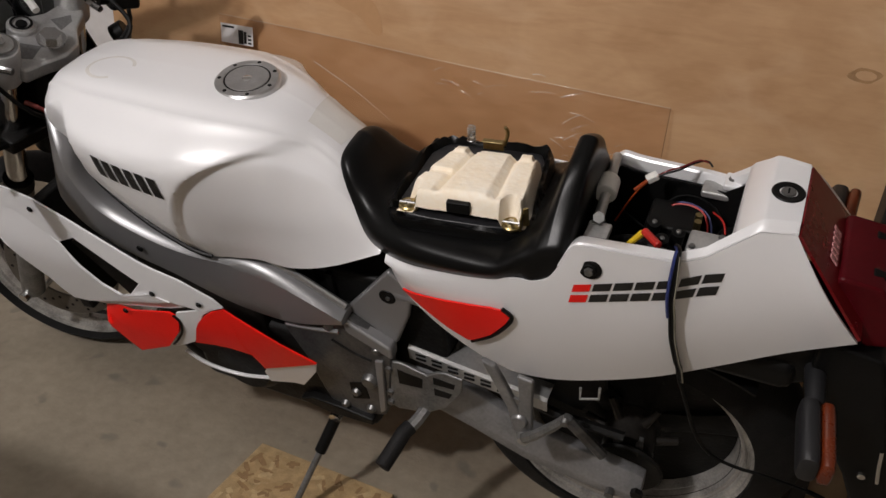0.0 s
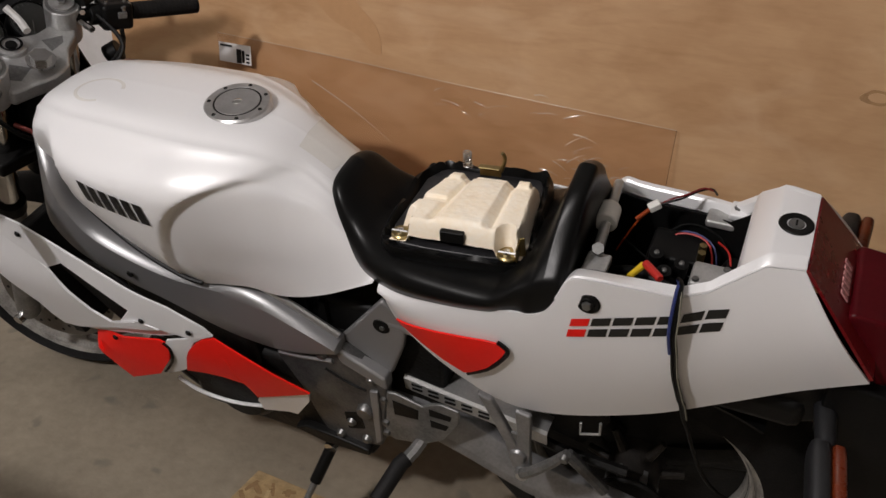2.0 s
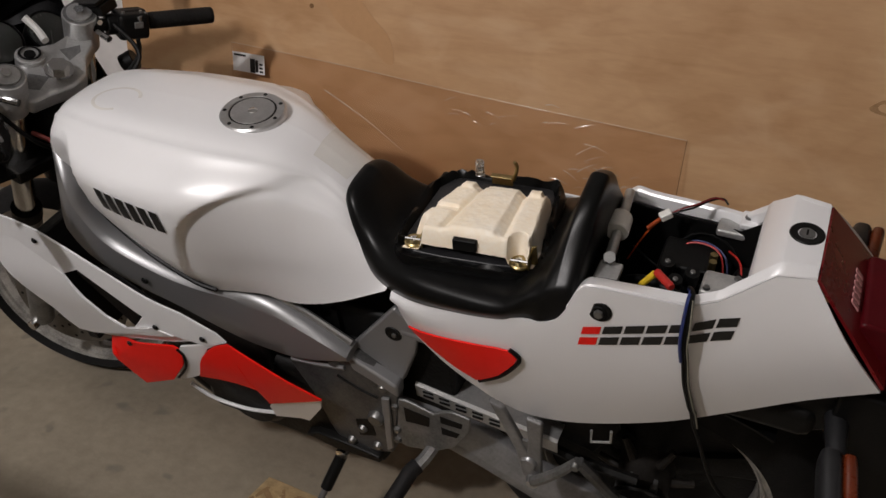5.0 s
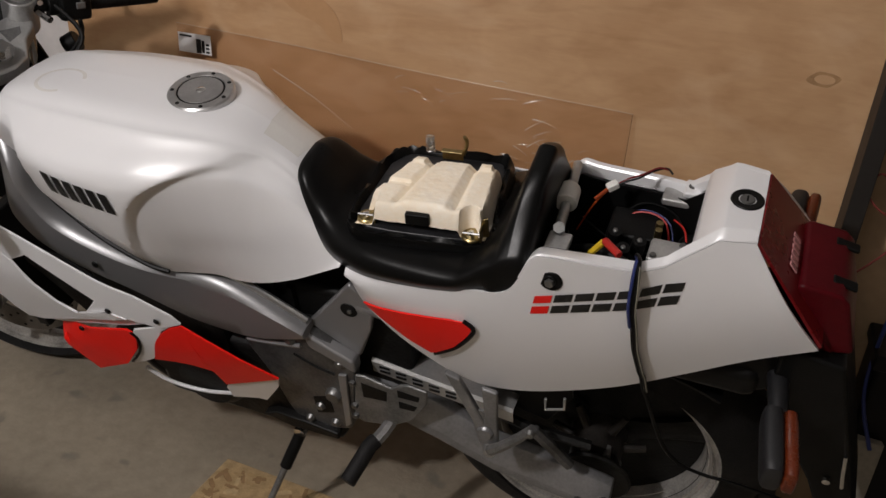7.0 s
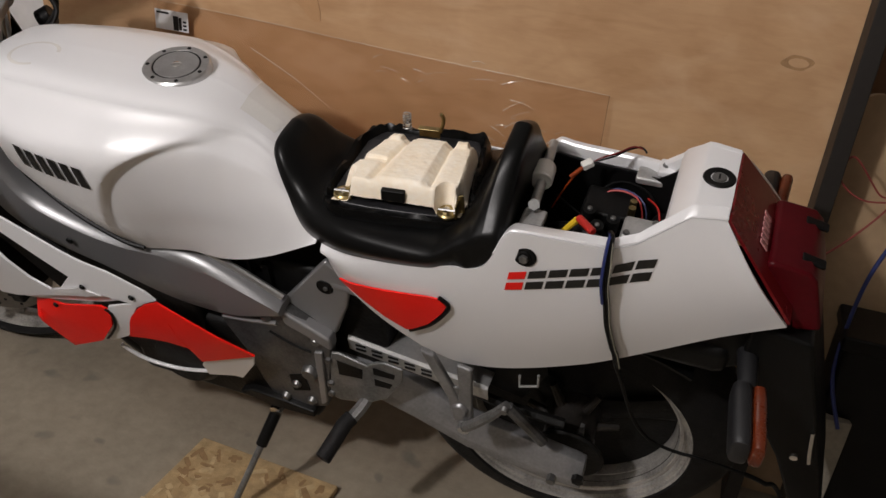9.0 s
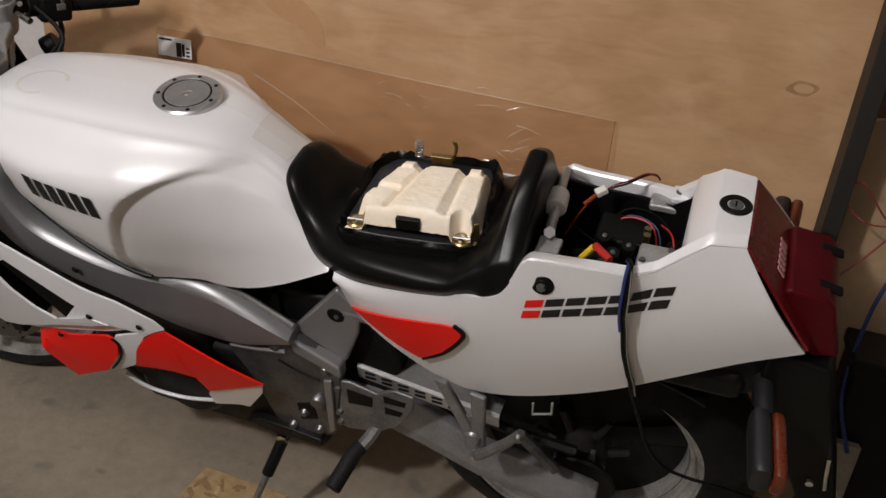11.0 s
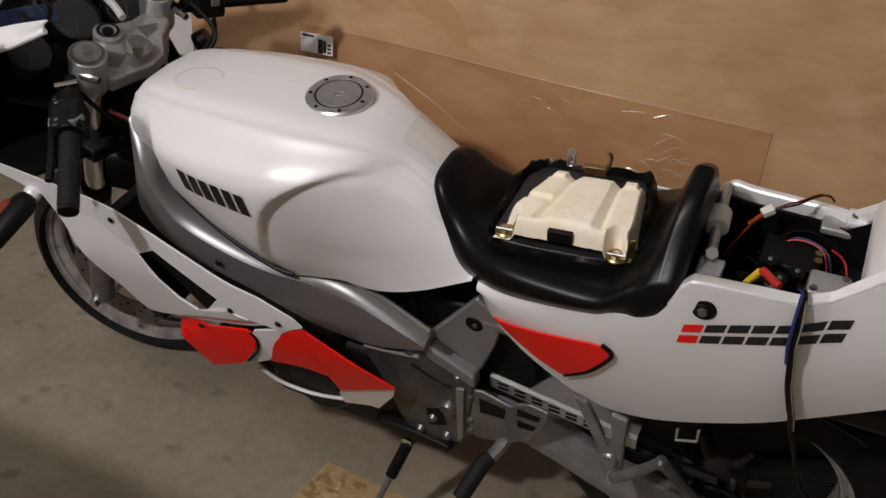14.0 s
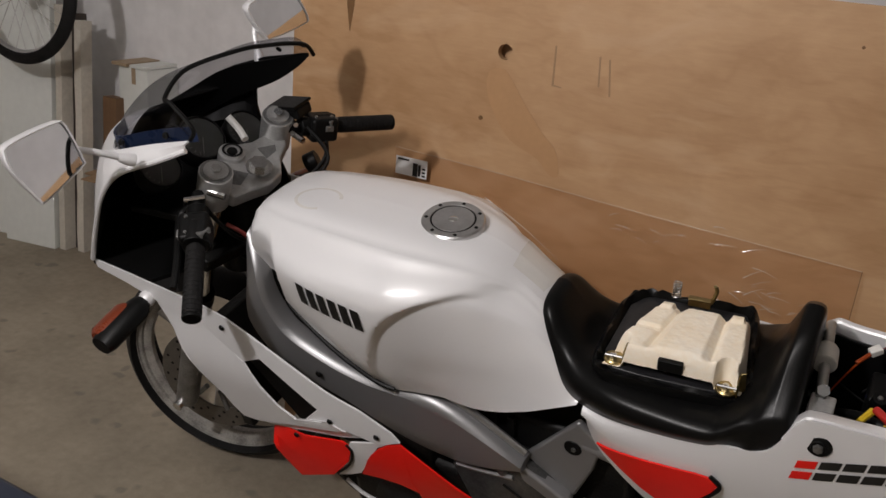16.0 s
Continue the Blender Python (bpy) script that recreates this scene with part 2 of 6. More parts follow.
def thing(name, label, category, m=None, group="", kind=""):
    ob = new(name)
    ob.empty_display_size = 0.05
    if m is not None:
        ob.matrix_basis = m
    return tagged(ob, label, category, group, kind)


def box(x0, x1, y0, y1, z0, z1, bm=None, m=None):
    bm = bm or bmesh.new()
    r = bmesh.ops.create_cube(bm, size=1, matrix=(m or Matrix()) @ Matrix.Translation(((x0 + x1) / 2, (y0 + y1) / 2, (z0 + z1) / 2)) @ Matrix.Diagonal((x1 - x0, y1 - y0, z1 - z0, 1)))
    return bm


def spline(pts, n):
    """n points on a Catmull-Rom curve through pts (an array whose first axis is the sequence)."""
    p = np.array(pts, float)
    k = len(p)
    out = []
    for s in np.linspace(0, k - 1, n):
        i = min(int(s), k - 2)
        t = s - i
        a, b, c, d = p[max(i - 1, 0)], p[i], p[i + 1], p[min(i + 2, k - 1)]
        out.append(0.5 * ((2 * b) + (c - a) * t + (2 * a - 5 * b + 4 * c - d) * t * t + (3 * b - a - 3 * c + d) * t ** 3))
    return np.array(out)


def grid(rows, closed=False, caps=False, bm=None):
    """A skin over rows of points."""
    bm = bm or bmesh.new()
    vs = [[bm.verts.new(tuple(p)) for p in r] for r in rows]
    n = len(vs[0])
    for a, b in zip(vs, vs[1:]):
        for i in range(n if closed else n - 1):
            j = (i + 1) % n
            bm.faces.new((a[i], a[j], b[j], b[i]))
    if caps:
        bm.faces.new(vs[0][::-1])
        bm.faces.new(vs[-1])
    return bm


def tube(pts, r, n=10, smooth=0, bm=None, r2=None):
    """A round bar along points."""
    p = spline(pts, smooth) if smooth else np.array(pts, float)
    rows = []
    q = None
    for i, c in enumerate(p):
        d = Vector(p[min(i + 1, len(p) - 1)] - p[max(i - 1, 0)]).normalized()
        if q is None:
            q = d.orthogonal().normalized()
        q = (q - d * q.dot(d)).normalized()
        s = d.cross(q)
        rr = r + (r2 - r) * i / (len(p) - 1) if r2 is not None else r
        rows.append([Vector(c) + rr * (math.cos(a) * q + math.sin(a) * s) for a in np.linspace(0, 2 * math.pi, n, endpoint=False)])
    return grid(rows, closed=True, caps=True, bm=bm)


def prism(outline, v0, v1, bm=None, plane="uw"):
    """A flat plate: an outline of (u, w), from v0 to v1."""
    bm = bm or bmesh.new()
    put = (lambda a, b, v: (a, v, b)) if plane == "uw" else (lambda a, b, v: (a, b, v))
    lo, hi = [[bm.verts.new(put(a, b, v)) for a, b in outline] for v in (v0, v1)]
    bm.faces.new(lo), bm.faces.new(hi[::-1])
    n = len(lo)
    for i in range(n):
        bm.faces.new((lo[i], lo[(i + 1) % n], hi[(i + 1) % n], hi[i]))
    return bm


def turned(profile, c, axis, n=32, bm=None, caps=True):
    """A body of revolution: profile of (radius, along), about axis through c."""
    a = Vector(axis).normalized()
    q = a.orthogonal().normalized()
    s = a.cross(q)
    rows = [[Vector(c) + a * h + r * (math.cos(t) * q + math.sin(t) * s) for t in np.linspace(0, 2 * math.pi, n, endpoint=False)] for r, h in profile]
    return grid(rows, closed=True, caps=caps, bm=bm)


def both(bm):
    """The mirror image of a bmesh about v = 0, as a new one."""
    o = bm.copy()
    for v in o.verts:
        v.co.y = -v.co.y
    return o

# ---- setting ----
WALL_Y, PL_X0, PL_X1, PL_TOP = 1.64, -1.105, 0.60, 1.27
part_floor = part("floor", box(-4.5, 3.0, -2.6, 3.2, -0.1, 0), M_CONC, smooth=False)
tagged(part_floor, "stained grey-brown concrete garage floor", "floor", kind="structure")
w = part("wall_back", box(-4.5, 3.0, 2.45, 2.6, 0, 2.6), M_WALLW, smooth=False)
tagged(w, "grubby white painted back wall", "wall", kind="structure")
w = part("wall_left", box(-4.6, -4.5, -2.6, 2.6, 0, 2.6), M_WALLW, smooth=False)
tagged(w, "plain white garage side wall", "wall", kind="structure")
# right and front walls are never in view; their dark tone deepens the shade
w = part("wall_right", box(3.0, 3.1, -2.6, 2.6, 0, 2.6), M_WALL_DIM, smooth=False)
tagged(w, "unseen garage side wall, dark brown to cut bounced light", "wall", kind="structure")
w = part("wall_front", box(-4.6, 3.1, -2.75, -2.6, 0, 2.6), M_WALL_DIM, smooth=False)
tagged(w, "unseen garage front wall, dark brown to cut bounced light", "wall", kind="structure")
w = part("ceiling", box(-4.6, 3.1, -2.75, 2.6, 2.6, 2.7), M_CEIL, smooth=False)
tagged(w, "plain white garage ceiling", "ceiling", kind="structure")


def plywood_panel():
    """A plywood sheet with a round hole cut through."""
    bm = bmesh.new()
    hx, hz, hr = -0.557, 1.10, 0.0165
    n = 32
    t = 0.018
    rim = [(hx + hr * math.cos(a), hz + hr * math.sin(a)) for a in np.linspace(0, 2 * math.pi, n, endpoint=False)]
    sq = []
    for a in np.linspace(0, 2 * math.pi, n, endpoint=False):
        c, s = math.cos(a), math.sin(a)
        k = 0.06 / max(abs(c), abs(s))
        sq.append((hx + c * k, hz + s * k))
    for y, flip in ((WALL_Y, 1), (WALL_Y + t, -1)):
        a = [bm.verts.new((x, y, z)) for x, z in rim]
        b = [bm.verts.new((x, y, z)) for x, z in sq]
        for i in range(n):
            j = (i + 1) % n
            bm.faces.new((a[i], a[j], b[j], b[i])[::flip])
        if flip == 1:
            front = a
        else:
            for i in range(n):
                j = (i + 1) % n
                bm.faces.new((front[i], a[i], a[j], front[j]))
    x0, x1, z0, z1 = hx - 0.06, hx + 0.06, hz - 0.06, hz + 0.06
    for a, b, c, d in ((PL_X0, x0, 0, PL_TOP), (x1, PL_X1, 0, PL_TOP), (x0, x1, 0, z0), (x0, x1, z1, PL_TOP)):
        box(a, b, WALL_Y, WALL_Y + t, c, d, bm)
    bmesh.ops.remove_doubles(bm, verts=bm.verts[:], dist=1e-5)
    return bm


ply = part("wall_plywood", plywood_panel(), M_PLY, smooth=False)
bk_ = part("hole_backing", box(-.71, -.43, WALL_Y + .034, WALL_Y + .044, .95, 1.26), M_PLY, ply, smooth=False)
for x_ in (-.735, -.405):
    part("stud", box(x_ - .02, x_ + .02, WALL_Y + .018, WALL_Y + .07, 0, PL_TOP), M_DKB, ply, smooth=False)
tagged(ply, "bare plywood partition panel with a drilled hole", "wall", kind="structure")

# ---- motorcycle ----
BIKE = Matrix(((0.99985, 0.01682, -0.00514, -0.844), (-0.01759, 0.95616, -0.29233, 1.4222), (0, 0.29237, 0.9563, 0), (0, 0, 0, 1)))
bike = thing("motorcycle", "white, red and silver sport motorcycle leaning on its side stand", "motorcycle", BIKE)


def half_loft(stations, nu, npf, vc=0.0, lift=0.0):
    """A symmetric body from stations (u, half profile of (v, w) from the top middle down)."""
    prof = np.array([[(u, v, w) for v, w in pr] for u, pr in stations])
    along = spline(prof, nu)
    rows = []
    for r in along:
        h = spline(r, npf)
        h[0, 1] = 0
        right = h.copy()
        left = h[1:][::-1].copy()
        left[:, 1] *= -1
        full = np.vstack([left, right])
        full[:, 2] -= lift * full[:, 1] * np.clip((full[:, 2] - .72) / .13, 0, 1)
        full[:, 1] += vc
        rows.append(full)
    return rows


TANK = [
    (0.112, [(0, .905), (.04, .903), (.066, .896), (.080, .880), (.086, .863), (.086, .850), (.082, .835)]),
    (0.122, [(0, .925), (.045, .922), (.074, .913), (.090, .892), (.097, .868), (.096, .850), (.090, .830)]),
    (0.140, [(0, .937), (.052, .934), (.083, .924), (.108, .900), (.117, .870), (.113, .845), (.100, .815)]),
    (0.175, [(0, .944), (.058, .941), (.092, .929), (.128, .900), (.139, .868), (.131, .835), (.112, .800)]),
    (0.22, [(0, .948), (.063, .945), (.102, .930), (.147, .894), (.158, .862), (.148, .810), (.125, .770)]),
    (0.30, [(0, .952), (.068, .949), (.110, .934), (.166, .890), (.176, .855), (.165, .785), (.136, .727)]),
    (0.398, [(0, .953), (.068, .950), (.114, .935), (.173, .890), (.183, .842), (.170, .752), (.136, .683)]),
    (0.45, [(0, .951), (.066, .948), (.112, .935), (.168, .899), (.181, .858), (.166, .765), (.132, .684)]),
    (0.50, [(0, .946), (.060, .943), (.102, .931), (.148, .903), (.163, .872), (.158, .785), (.130, .692)]),
    (0.55, [(0, .936), (.050, .932), (.086, .920), (.122, .896), (.138, .868), (.145, .785), (.128, .690)]),
    (0.60, [(0, .908), (.042, .904), (.068, .894), (.094, .876), (.110, .855), (.126, .785), (.126, .702)]),
    (0.655, [(0, .866), (.042, .863), (.062, .855), (.080, .842), (.089, .832), (.103, .80), (.118, .725)]),
    (0.725, [(0, .785), (.04, .783), (.06, .780), (.085, .776), (.095, .773), (.10, .769), (.112, .762)]),
]
KNEE = [(.362, .64), (.384, .70), (.402, .775), (.420, .832), (.446, .873), (.482, .900), (.525, .913), (.575, .916), (.63, .906)]
KNEE_LINE = [tuple(p) for p in spline(KNEE, 41)]


def knee_inside(u, w):
    """How far (u, w) lies inside the knee recess's edge, in metres; negative outside."""
    best = 9.0
    for (a, b), (c, d) in zip(KNEE_LINE, KNEE_LINE[1:]):
        f = min(1, max(0, ((u - a) * (c - a) + (w - b) * (d - b)) / ((c - a) ** 2 + (d - b) ** 2)))
        best = min(best, math.hypot(u - a - f * (c - a), w - b - f * (d - b)))
    return best if w < np.interp(u, [k[0] for k in KNEE_LINE], [k[1] for k in KNEE_LINE]) and u > .37 else -best


def tank_rows(nu, npf):
    """The tank's skin, with a scooped fold at the front and a crisp knee recess in each flank."""
    def mix(a, b, f):
        return tuple(np.array(a) * (1 - f) + np.array(b) * f)

    stations = [(u, [p[0], p[1], mix(p[1], p[2], .72), p[2], mix(p[2], p[3], .28), p[3], p[4], p[5], p[6]]) for u, p in TANK]
    rows = half_loft(stations, nu, npf, -0.016, .085)
    for r in rows:
        for p in r:
            far = p[1] > -.016
            e = math.hypot((p[0] - .178) / .050, (p[2] - .850) / .075)
            k = max(0, 1 - e * e)
            p[1] -= math.copysign(.022 * k ** .9, p[1])
            if abs(p[1]) > .06 and p[0] > .35:
                f = min(1, max(0, (knee_inside(p[0], p[2]) + .003) / np.interp(p[0], (.46, .56), (.009, .020))))
                deep = np.interp(p[0], (.36, .44, .54, .59, .65), (.008, .012, .014, .010, 0)) * np.interp(p[2], (.68, .76), (.25, 1))
                p[1] -= math.copysign(deep * f * f * (3 - 2 * f), p[1])
            if far:
                p[1] = -.016 + (p[1] + .016) * np.interp(p[0], (.42, .56), (1, .78))
    return rows


tank = part("fuel_tank", grid(tank_rows(150, 84), caps=True), M_WHITE, bike, "pearl white fuel tank with knee recesses")


# seat
SEAT = [
    (0.634, [(0, .874), (.024, .871), (.042, .864), (.052, .854), (.056, .844), (.050, .834)]),
    (0.642, [(0, .884), (.036, .880), (.060, .872), (.072, .856), (.076, .836), (.068, .812)]),
    (0.660, [(0, .880), (.046, .876), (.074, .865), (.088, .842), (.093, .812), (.083, .775)]),
    (0.69, [(0, .845), (.052, .845), (.086, .838), (.106, .818), (.112, .790), (.102, .752)]),
    (0.725, [(0, .815), (.055, .818), (.098, .820), (.125, .810), (.133, .790), (.121, .760)]),
    (0.78, [(0, .814), (.062, .817), (.115, .819), (.143, .813), (.153, .796), (.144, .772)]),
    (0.85, [(0, .815), (.075, .818), (.124, .820), (.150, .815), (.160, .800), (.150, .780)]),
    (0.91, [(0, .820), (.078, .822), (.126, .824), (.151, .820), (.161, .808), (.150, .788)]),
    (0.932, [(0, .836), (.078, .834), (.124, .832), (.149, .828), (.158, .816), (.148, .795)]),
    (0.950, [(0, .853), (.074, .849), (.117, .845), (.143, .840), (.152, .826), (.145, .80)]),
    (0.966, [(0, .884), (.062, .878), (.102, .866), (.134, .852), (.149, .836), (.148, .80)]),
    (0.975, [(0, .912), (.054, .904), (.092, .888), (.130, .862), (.146, .842), (.147, .802)]),
    (0.984, [(0, .945), (.050, .930), (.088, .903), (.127, .868), (.144, .847), (.145, .806)]),
    (0.990, [(0, .955), (.049, .938), (.086, .907), (.126, .870), (.143, .849), (.144, .808)]),
    (1.003, [(0, .957), (.048, .940), (.084, .907), (.124, .872), (.141, .851), (.142, .812)]),
    (1.011, [(0, .952), (.046, .935), (.081, .902), (.121, .868), (.138, .849), (.139, .815)]),
    (1.0135, [(0, .936), (.044, .920), (.078, .890), (.116, .860), (.133, .845), (.136, .818)]),
]


def seat_rows(nu, npf):
    """The saddle, narrower on the side away from the stand."""
    rows = half_loft(SEAT, nu, npf, 0.0, .10)
    for r in rows:
        for p in r:
            if p[1] > 0:
                p[1] *= np.interp(p[0], (.64, .72, .90), (.62, .62, .72))
    return rows


part("seat", grid(seat_rows(130, 36), caps=True), M_VINYL, bike, "black vinyl rider seat with a raised rear edge")

# tail cowl: two sides between an upper and a lower edge
T_UP = [(.735, -.120, .768), (.765, -.126, .773), (.80, -.137, .783), (.86, -.146, .795), (.94, -.148, .808), (.985, -.146, .818), (1.004, -.143, .846), (1.020, -.140, .882), (1.046, -.137, .890), (1.150, -.122, .882), (1.180, -.107, .886), (1.236, -.088, .930), (1.277, -.080, .930)]
T_LO = [(.738, -.122, .750), (.742, -.125, .742), (.748, -.128, .728), (.768, -.133, .700), (.82, -.142, .662), (.88, -.147, .632), (.93, -.148, .615), (.98, -.147, .613), (1.05, -.143, .630), (1.15, -.132, .672), (1.23, -.118, .716), (1.31, -.104, .762), (1.379, -.093, .790)]
for i_, f_ in enumerate((0, 0, .1, .3, .6, .9, 1, 1, 1, .9, .7, .35, 0)):
    u_, v_, w_ = T_LO[i_]
    T_LO[i_] = (u_ - .013 * f_, v_ + .020 * f_, w_ - .024 * f_ - {5: .003, 6: .006, 7: .007, 8: .008, 9: .010, 10: .010, 11: .007}.get(i_, 0))
up_c, lo_c = spline(T_UP, 61), spline(T_LO, 61)
for i_ in range(41, 61):
    j_ = min(i_ // 5, 11)
    up_c[i_] = np.array(T_UP[j_]) + (np.array(T_UP[j_ + 1]) - np.array(T_UP[j_])) * (i_ / 5 - j_)


def edge(c, k):
    """The upper edge on side k; the far side sits a little lower round the opening."""
    c = c.copy()
    if k < 0:
        c[:, 2] -= np.interp(c[:, 0], (.80, .95, 1.05, 1.18, 1.24), (0, .024, .038, .018, 0))
        c[:, 1] += np.interp(c[:, 0], (.96, 1.02, 1.14, 1.24), (0, .024, .022, .021))
    return c


def cowl_side(k):
    rows = []
    for s in np.linspace(0, 1, 12):
        r = edge(up_c, k) * (1 - s) + lo_c * s
        r[:, 1] -= 0.013 * math.sin(math.pi * s)
        rows.append(r * np.array((1, k, 1)))
    return grid(rows)


def cowl_v(u, w):
    """The left side's surface at (u, w), 3 mm proud."""
    ss = np.linspace(0, 1, 41)
    ws = [np.interp(u, up_c[:, 0] * (1 - s) + lo_c[:, 0] * s, up_c[:, 2] * (1 - s) + lo_c[:, 2] * s) for s in ss]
    s = float(np.interp(-w, -np.array(ws), ss))
    v = np.interp(u, up_c[:, 0] * (1 - s) + lo_c[:, 0] * s, up_c[:, 1] * (1 - s) + lo_c[:, 1] * s)
    return float(v) - 0.013 * math.sin(math.pi * s) - 0.0032


tail = part("tail_cowl", cowl_side(1), M_WHITE, bike, "pearl white tail cowl side panel", solid=0.004)
part("tail_cowl", cowl_side(-1), M_WHITE, bike, "pearl white tail cowl side panel", solid=0.004)
# rim round the opening and the top deck
deck = []
for k in (1, -1):
    rows = []
    for dv, dw in ((-.001, .001), (.001, .003), (.022, .007), (.0245, .005), (.025, -.012)) if k > 0 else ((-.001, .001), (.001, .003), (.008, .003), (.010, .001), (.011, -.016)):
        r = edge(up_c, k)[30:]
        r[:, 1] += dv * (np.interp(r[:, 0], (1.02, 1.10, 1.18, 1.23), (.9, .75, .5, .6)) if k > 0 else 1)
        r[:, 2] += dw if dw < .0035 else (dw - .005) + .006 * np.interp(r[:, 0], (1.02, 1.06, 1.15, 1.19), (-.8, -.7, .5, 1.2))
        rows.append(r * np.array((1, k, 1)))
    part("opening_rim", grid(rows), M_WHITE, bike, "white moulded rim of the tail opening", solid=0.002)
    lin = [edge(up_c, k)[28:] * np.array((1, k, 1)) + np.array((0, k * dv, dw)) for dv, dw in ((.026, -.008), (.027, -.06), (.034, -.15))]
    part("bay_liner", grid(lin), M_BLACK, bike, "black liner inside the tail opening", solid=.002)
rows = [[(u, v - .0115, w + 0.0025 * (1 - (v / .085) ** 2)) for v in np.linspace(-hw, hw, 12)] for u, w, hw in ((1.206, .884, .084), (1.208, .902, .085), (1.212, .909, .084), (1.235, .9295, .0755), (1.239, .931, .075), (1.278, .9305, .069))]
part("tail_top", grid(rows), M_WHITE, bike, "white tail top with a seat lock", solid=0.004)
rows = [[(1.279 + f * 0.101, -.0115 + .0095 * f + v * (1 + .35 * f), .930 - f * 0.134 + 0.004 * (1 - (v / .069) ** 2)) for v in np.linspace(-.069, .069, 10)] for f in np.linspace(0, 1, 6)]
part("tail_rear_panel", grid(rows), M_DRED, bike, "dark red rear panel with illegible pale lettering", solid=0.004)
LOCK = Vector((1.257, -.009, .9325))
lockp = part("seat_lock", turned([(.001, .002), (.0105, .002), (.011, .004), (.019, .0045), (.0205, .003), (.021, -.002)], LOCK, (0, 0, 1)), M_BLACK, bike, "round black seat lock with a steel barrel")
part("lock_barrel", turned([(.001, .005), (.0085, .005), (.0095, .003), (.0095, -.002)], LOCK, (0, 0, 1)), M_STEEL, lockp, "steel lock barrel")
part("key_slot", box(-.0012, .0012, -.005, .005, .0048, .0056, m=Matrix.Translation(LOCK)), M_BLACK, lockp)

# frame spars
SP_T = [(.10, .880), (.140, .830), (.160, .760), (.195, .712), (.277, .680), (.36, .668), (.452, .676), (.505, .669), (.56, .646), (.642, .603)]
SP_B = [(.085, .80), (.095, .74), (.110, .690), (.140, .650), (.205, .608), (.29, .585), (.40, .548), (.48, .538), (.55, .545), (.642, .585)]
st, sb = spline(SP_T, 50), spline(SP_B, 50)


def spar(k):
    rows = []
    for (a, b), (c, d) in zip(st, sb):
        f = min(1, max(0, (a - 0.09) / 0.06))
        vo = 0.09 + 0.055 * f
        g = min(1, max(0, (a - .16) / .12))
        ring = [(a + (c - a) * q, vo + dv - g * tilt, b + (d - b) * q + dw) for q, dv, dw, tilt in ((0, -.035, 0, 0), (0, -.012, .002, 0), (.02, -.002, -.001, 0), (.09, .003, 0, 0), (.16, .003, 0, .001), (.5, .006, 0, .004), (.9, .004, 0, .007), (1, -.006, 0, .009), (1, -.035, 0, .006))]
        rows.append([(x, -k * y, z) for x, y, z in ring])
    return grid(rows, closed=True, caps=True)


for k in (1, -1):
    sp_ = part("frame_spar", spar(k), M_SILVER, bike, "silver painted box-section frame spar", bevel=0.003)
    part("spar_rail", tube([(u, -k * .122, w) for u, w in ((.43, .682), (.50, .678), (.56, .655), (.64, .612))], .006, 8, smooth=20), M_ALU, sp_, "bright rail along the spar")
    part("spar_bolt", turned([(.001, .003), (.006, .002), (.007, 0)], (.252, -k * .1525, .648), (0, -k, 0), 10), M_BLACK, sp_)


# ---- wheels ----
def tyre_mesh(c, r, half, rim_r, axis):
    prof = []
    for a in np.linspace(-1, 1, 15):
        prof.append((rim_r + (r - rim_r) * math.cos(a * math.pi / 2) ** 0.8, a * half))
    prof.append((rim_r - 0.004, half * .7))
    prof.append((rim_r - 0.004, -half * .7))
    prof.append(prof[0])
    return turned(prof, c, axis, 72, caps=False)


def rim_mesh(c, rim_r, half, axis):
    near = [(.006, 0), (-.001, -.002), (-.005, .001), (-.006, .007), (-.013, .009), (-.015, .016), (-.024, .019), (-.030, half * .8)]
    prof = [(rim_r + a, -half + b) for a, b in near] + [(rim_r + a, half - b) for a, b in near[::-1]] + [(rim_r + .006, -half)]
    return turned(prof, c, axis, 72, caps=False)


def disc_mesh(c, axis, r0, r1, t, holes=24):
    a = Vector(axis).normalized()
    q = a.orthogonal().normalized()
    s = a.cross(q)
    rows = []
    for h in (-t, t):
        for r in ((r0, r1) if h < 0 else (r1, r0)):
            rows.append([Vector(c) + a * h + r * (math.cos(x) * q + math.sin(x) * s) for x in np.linspace(0, 2 * math.pi, 64, endpoint=False)])
    rows.append(rows[0])
    bm = grid(rows, closed=True)
    return bm


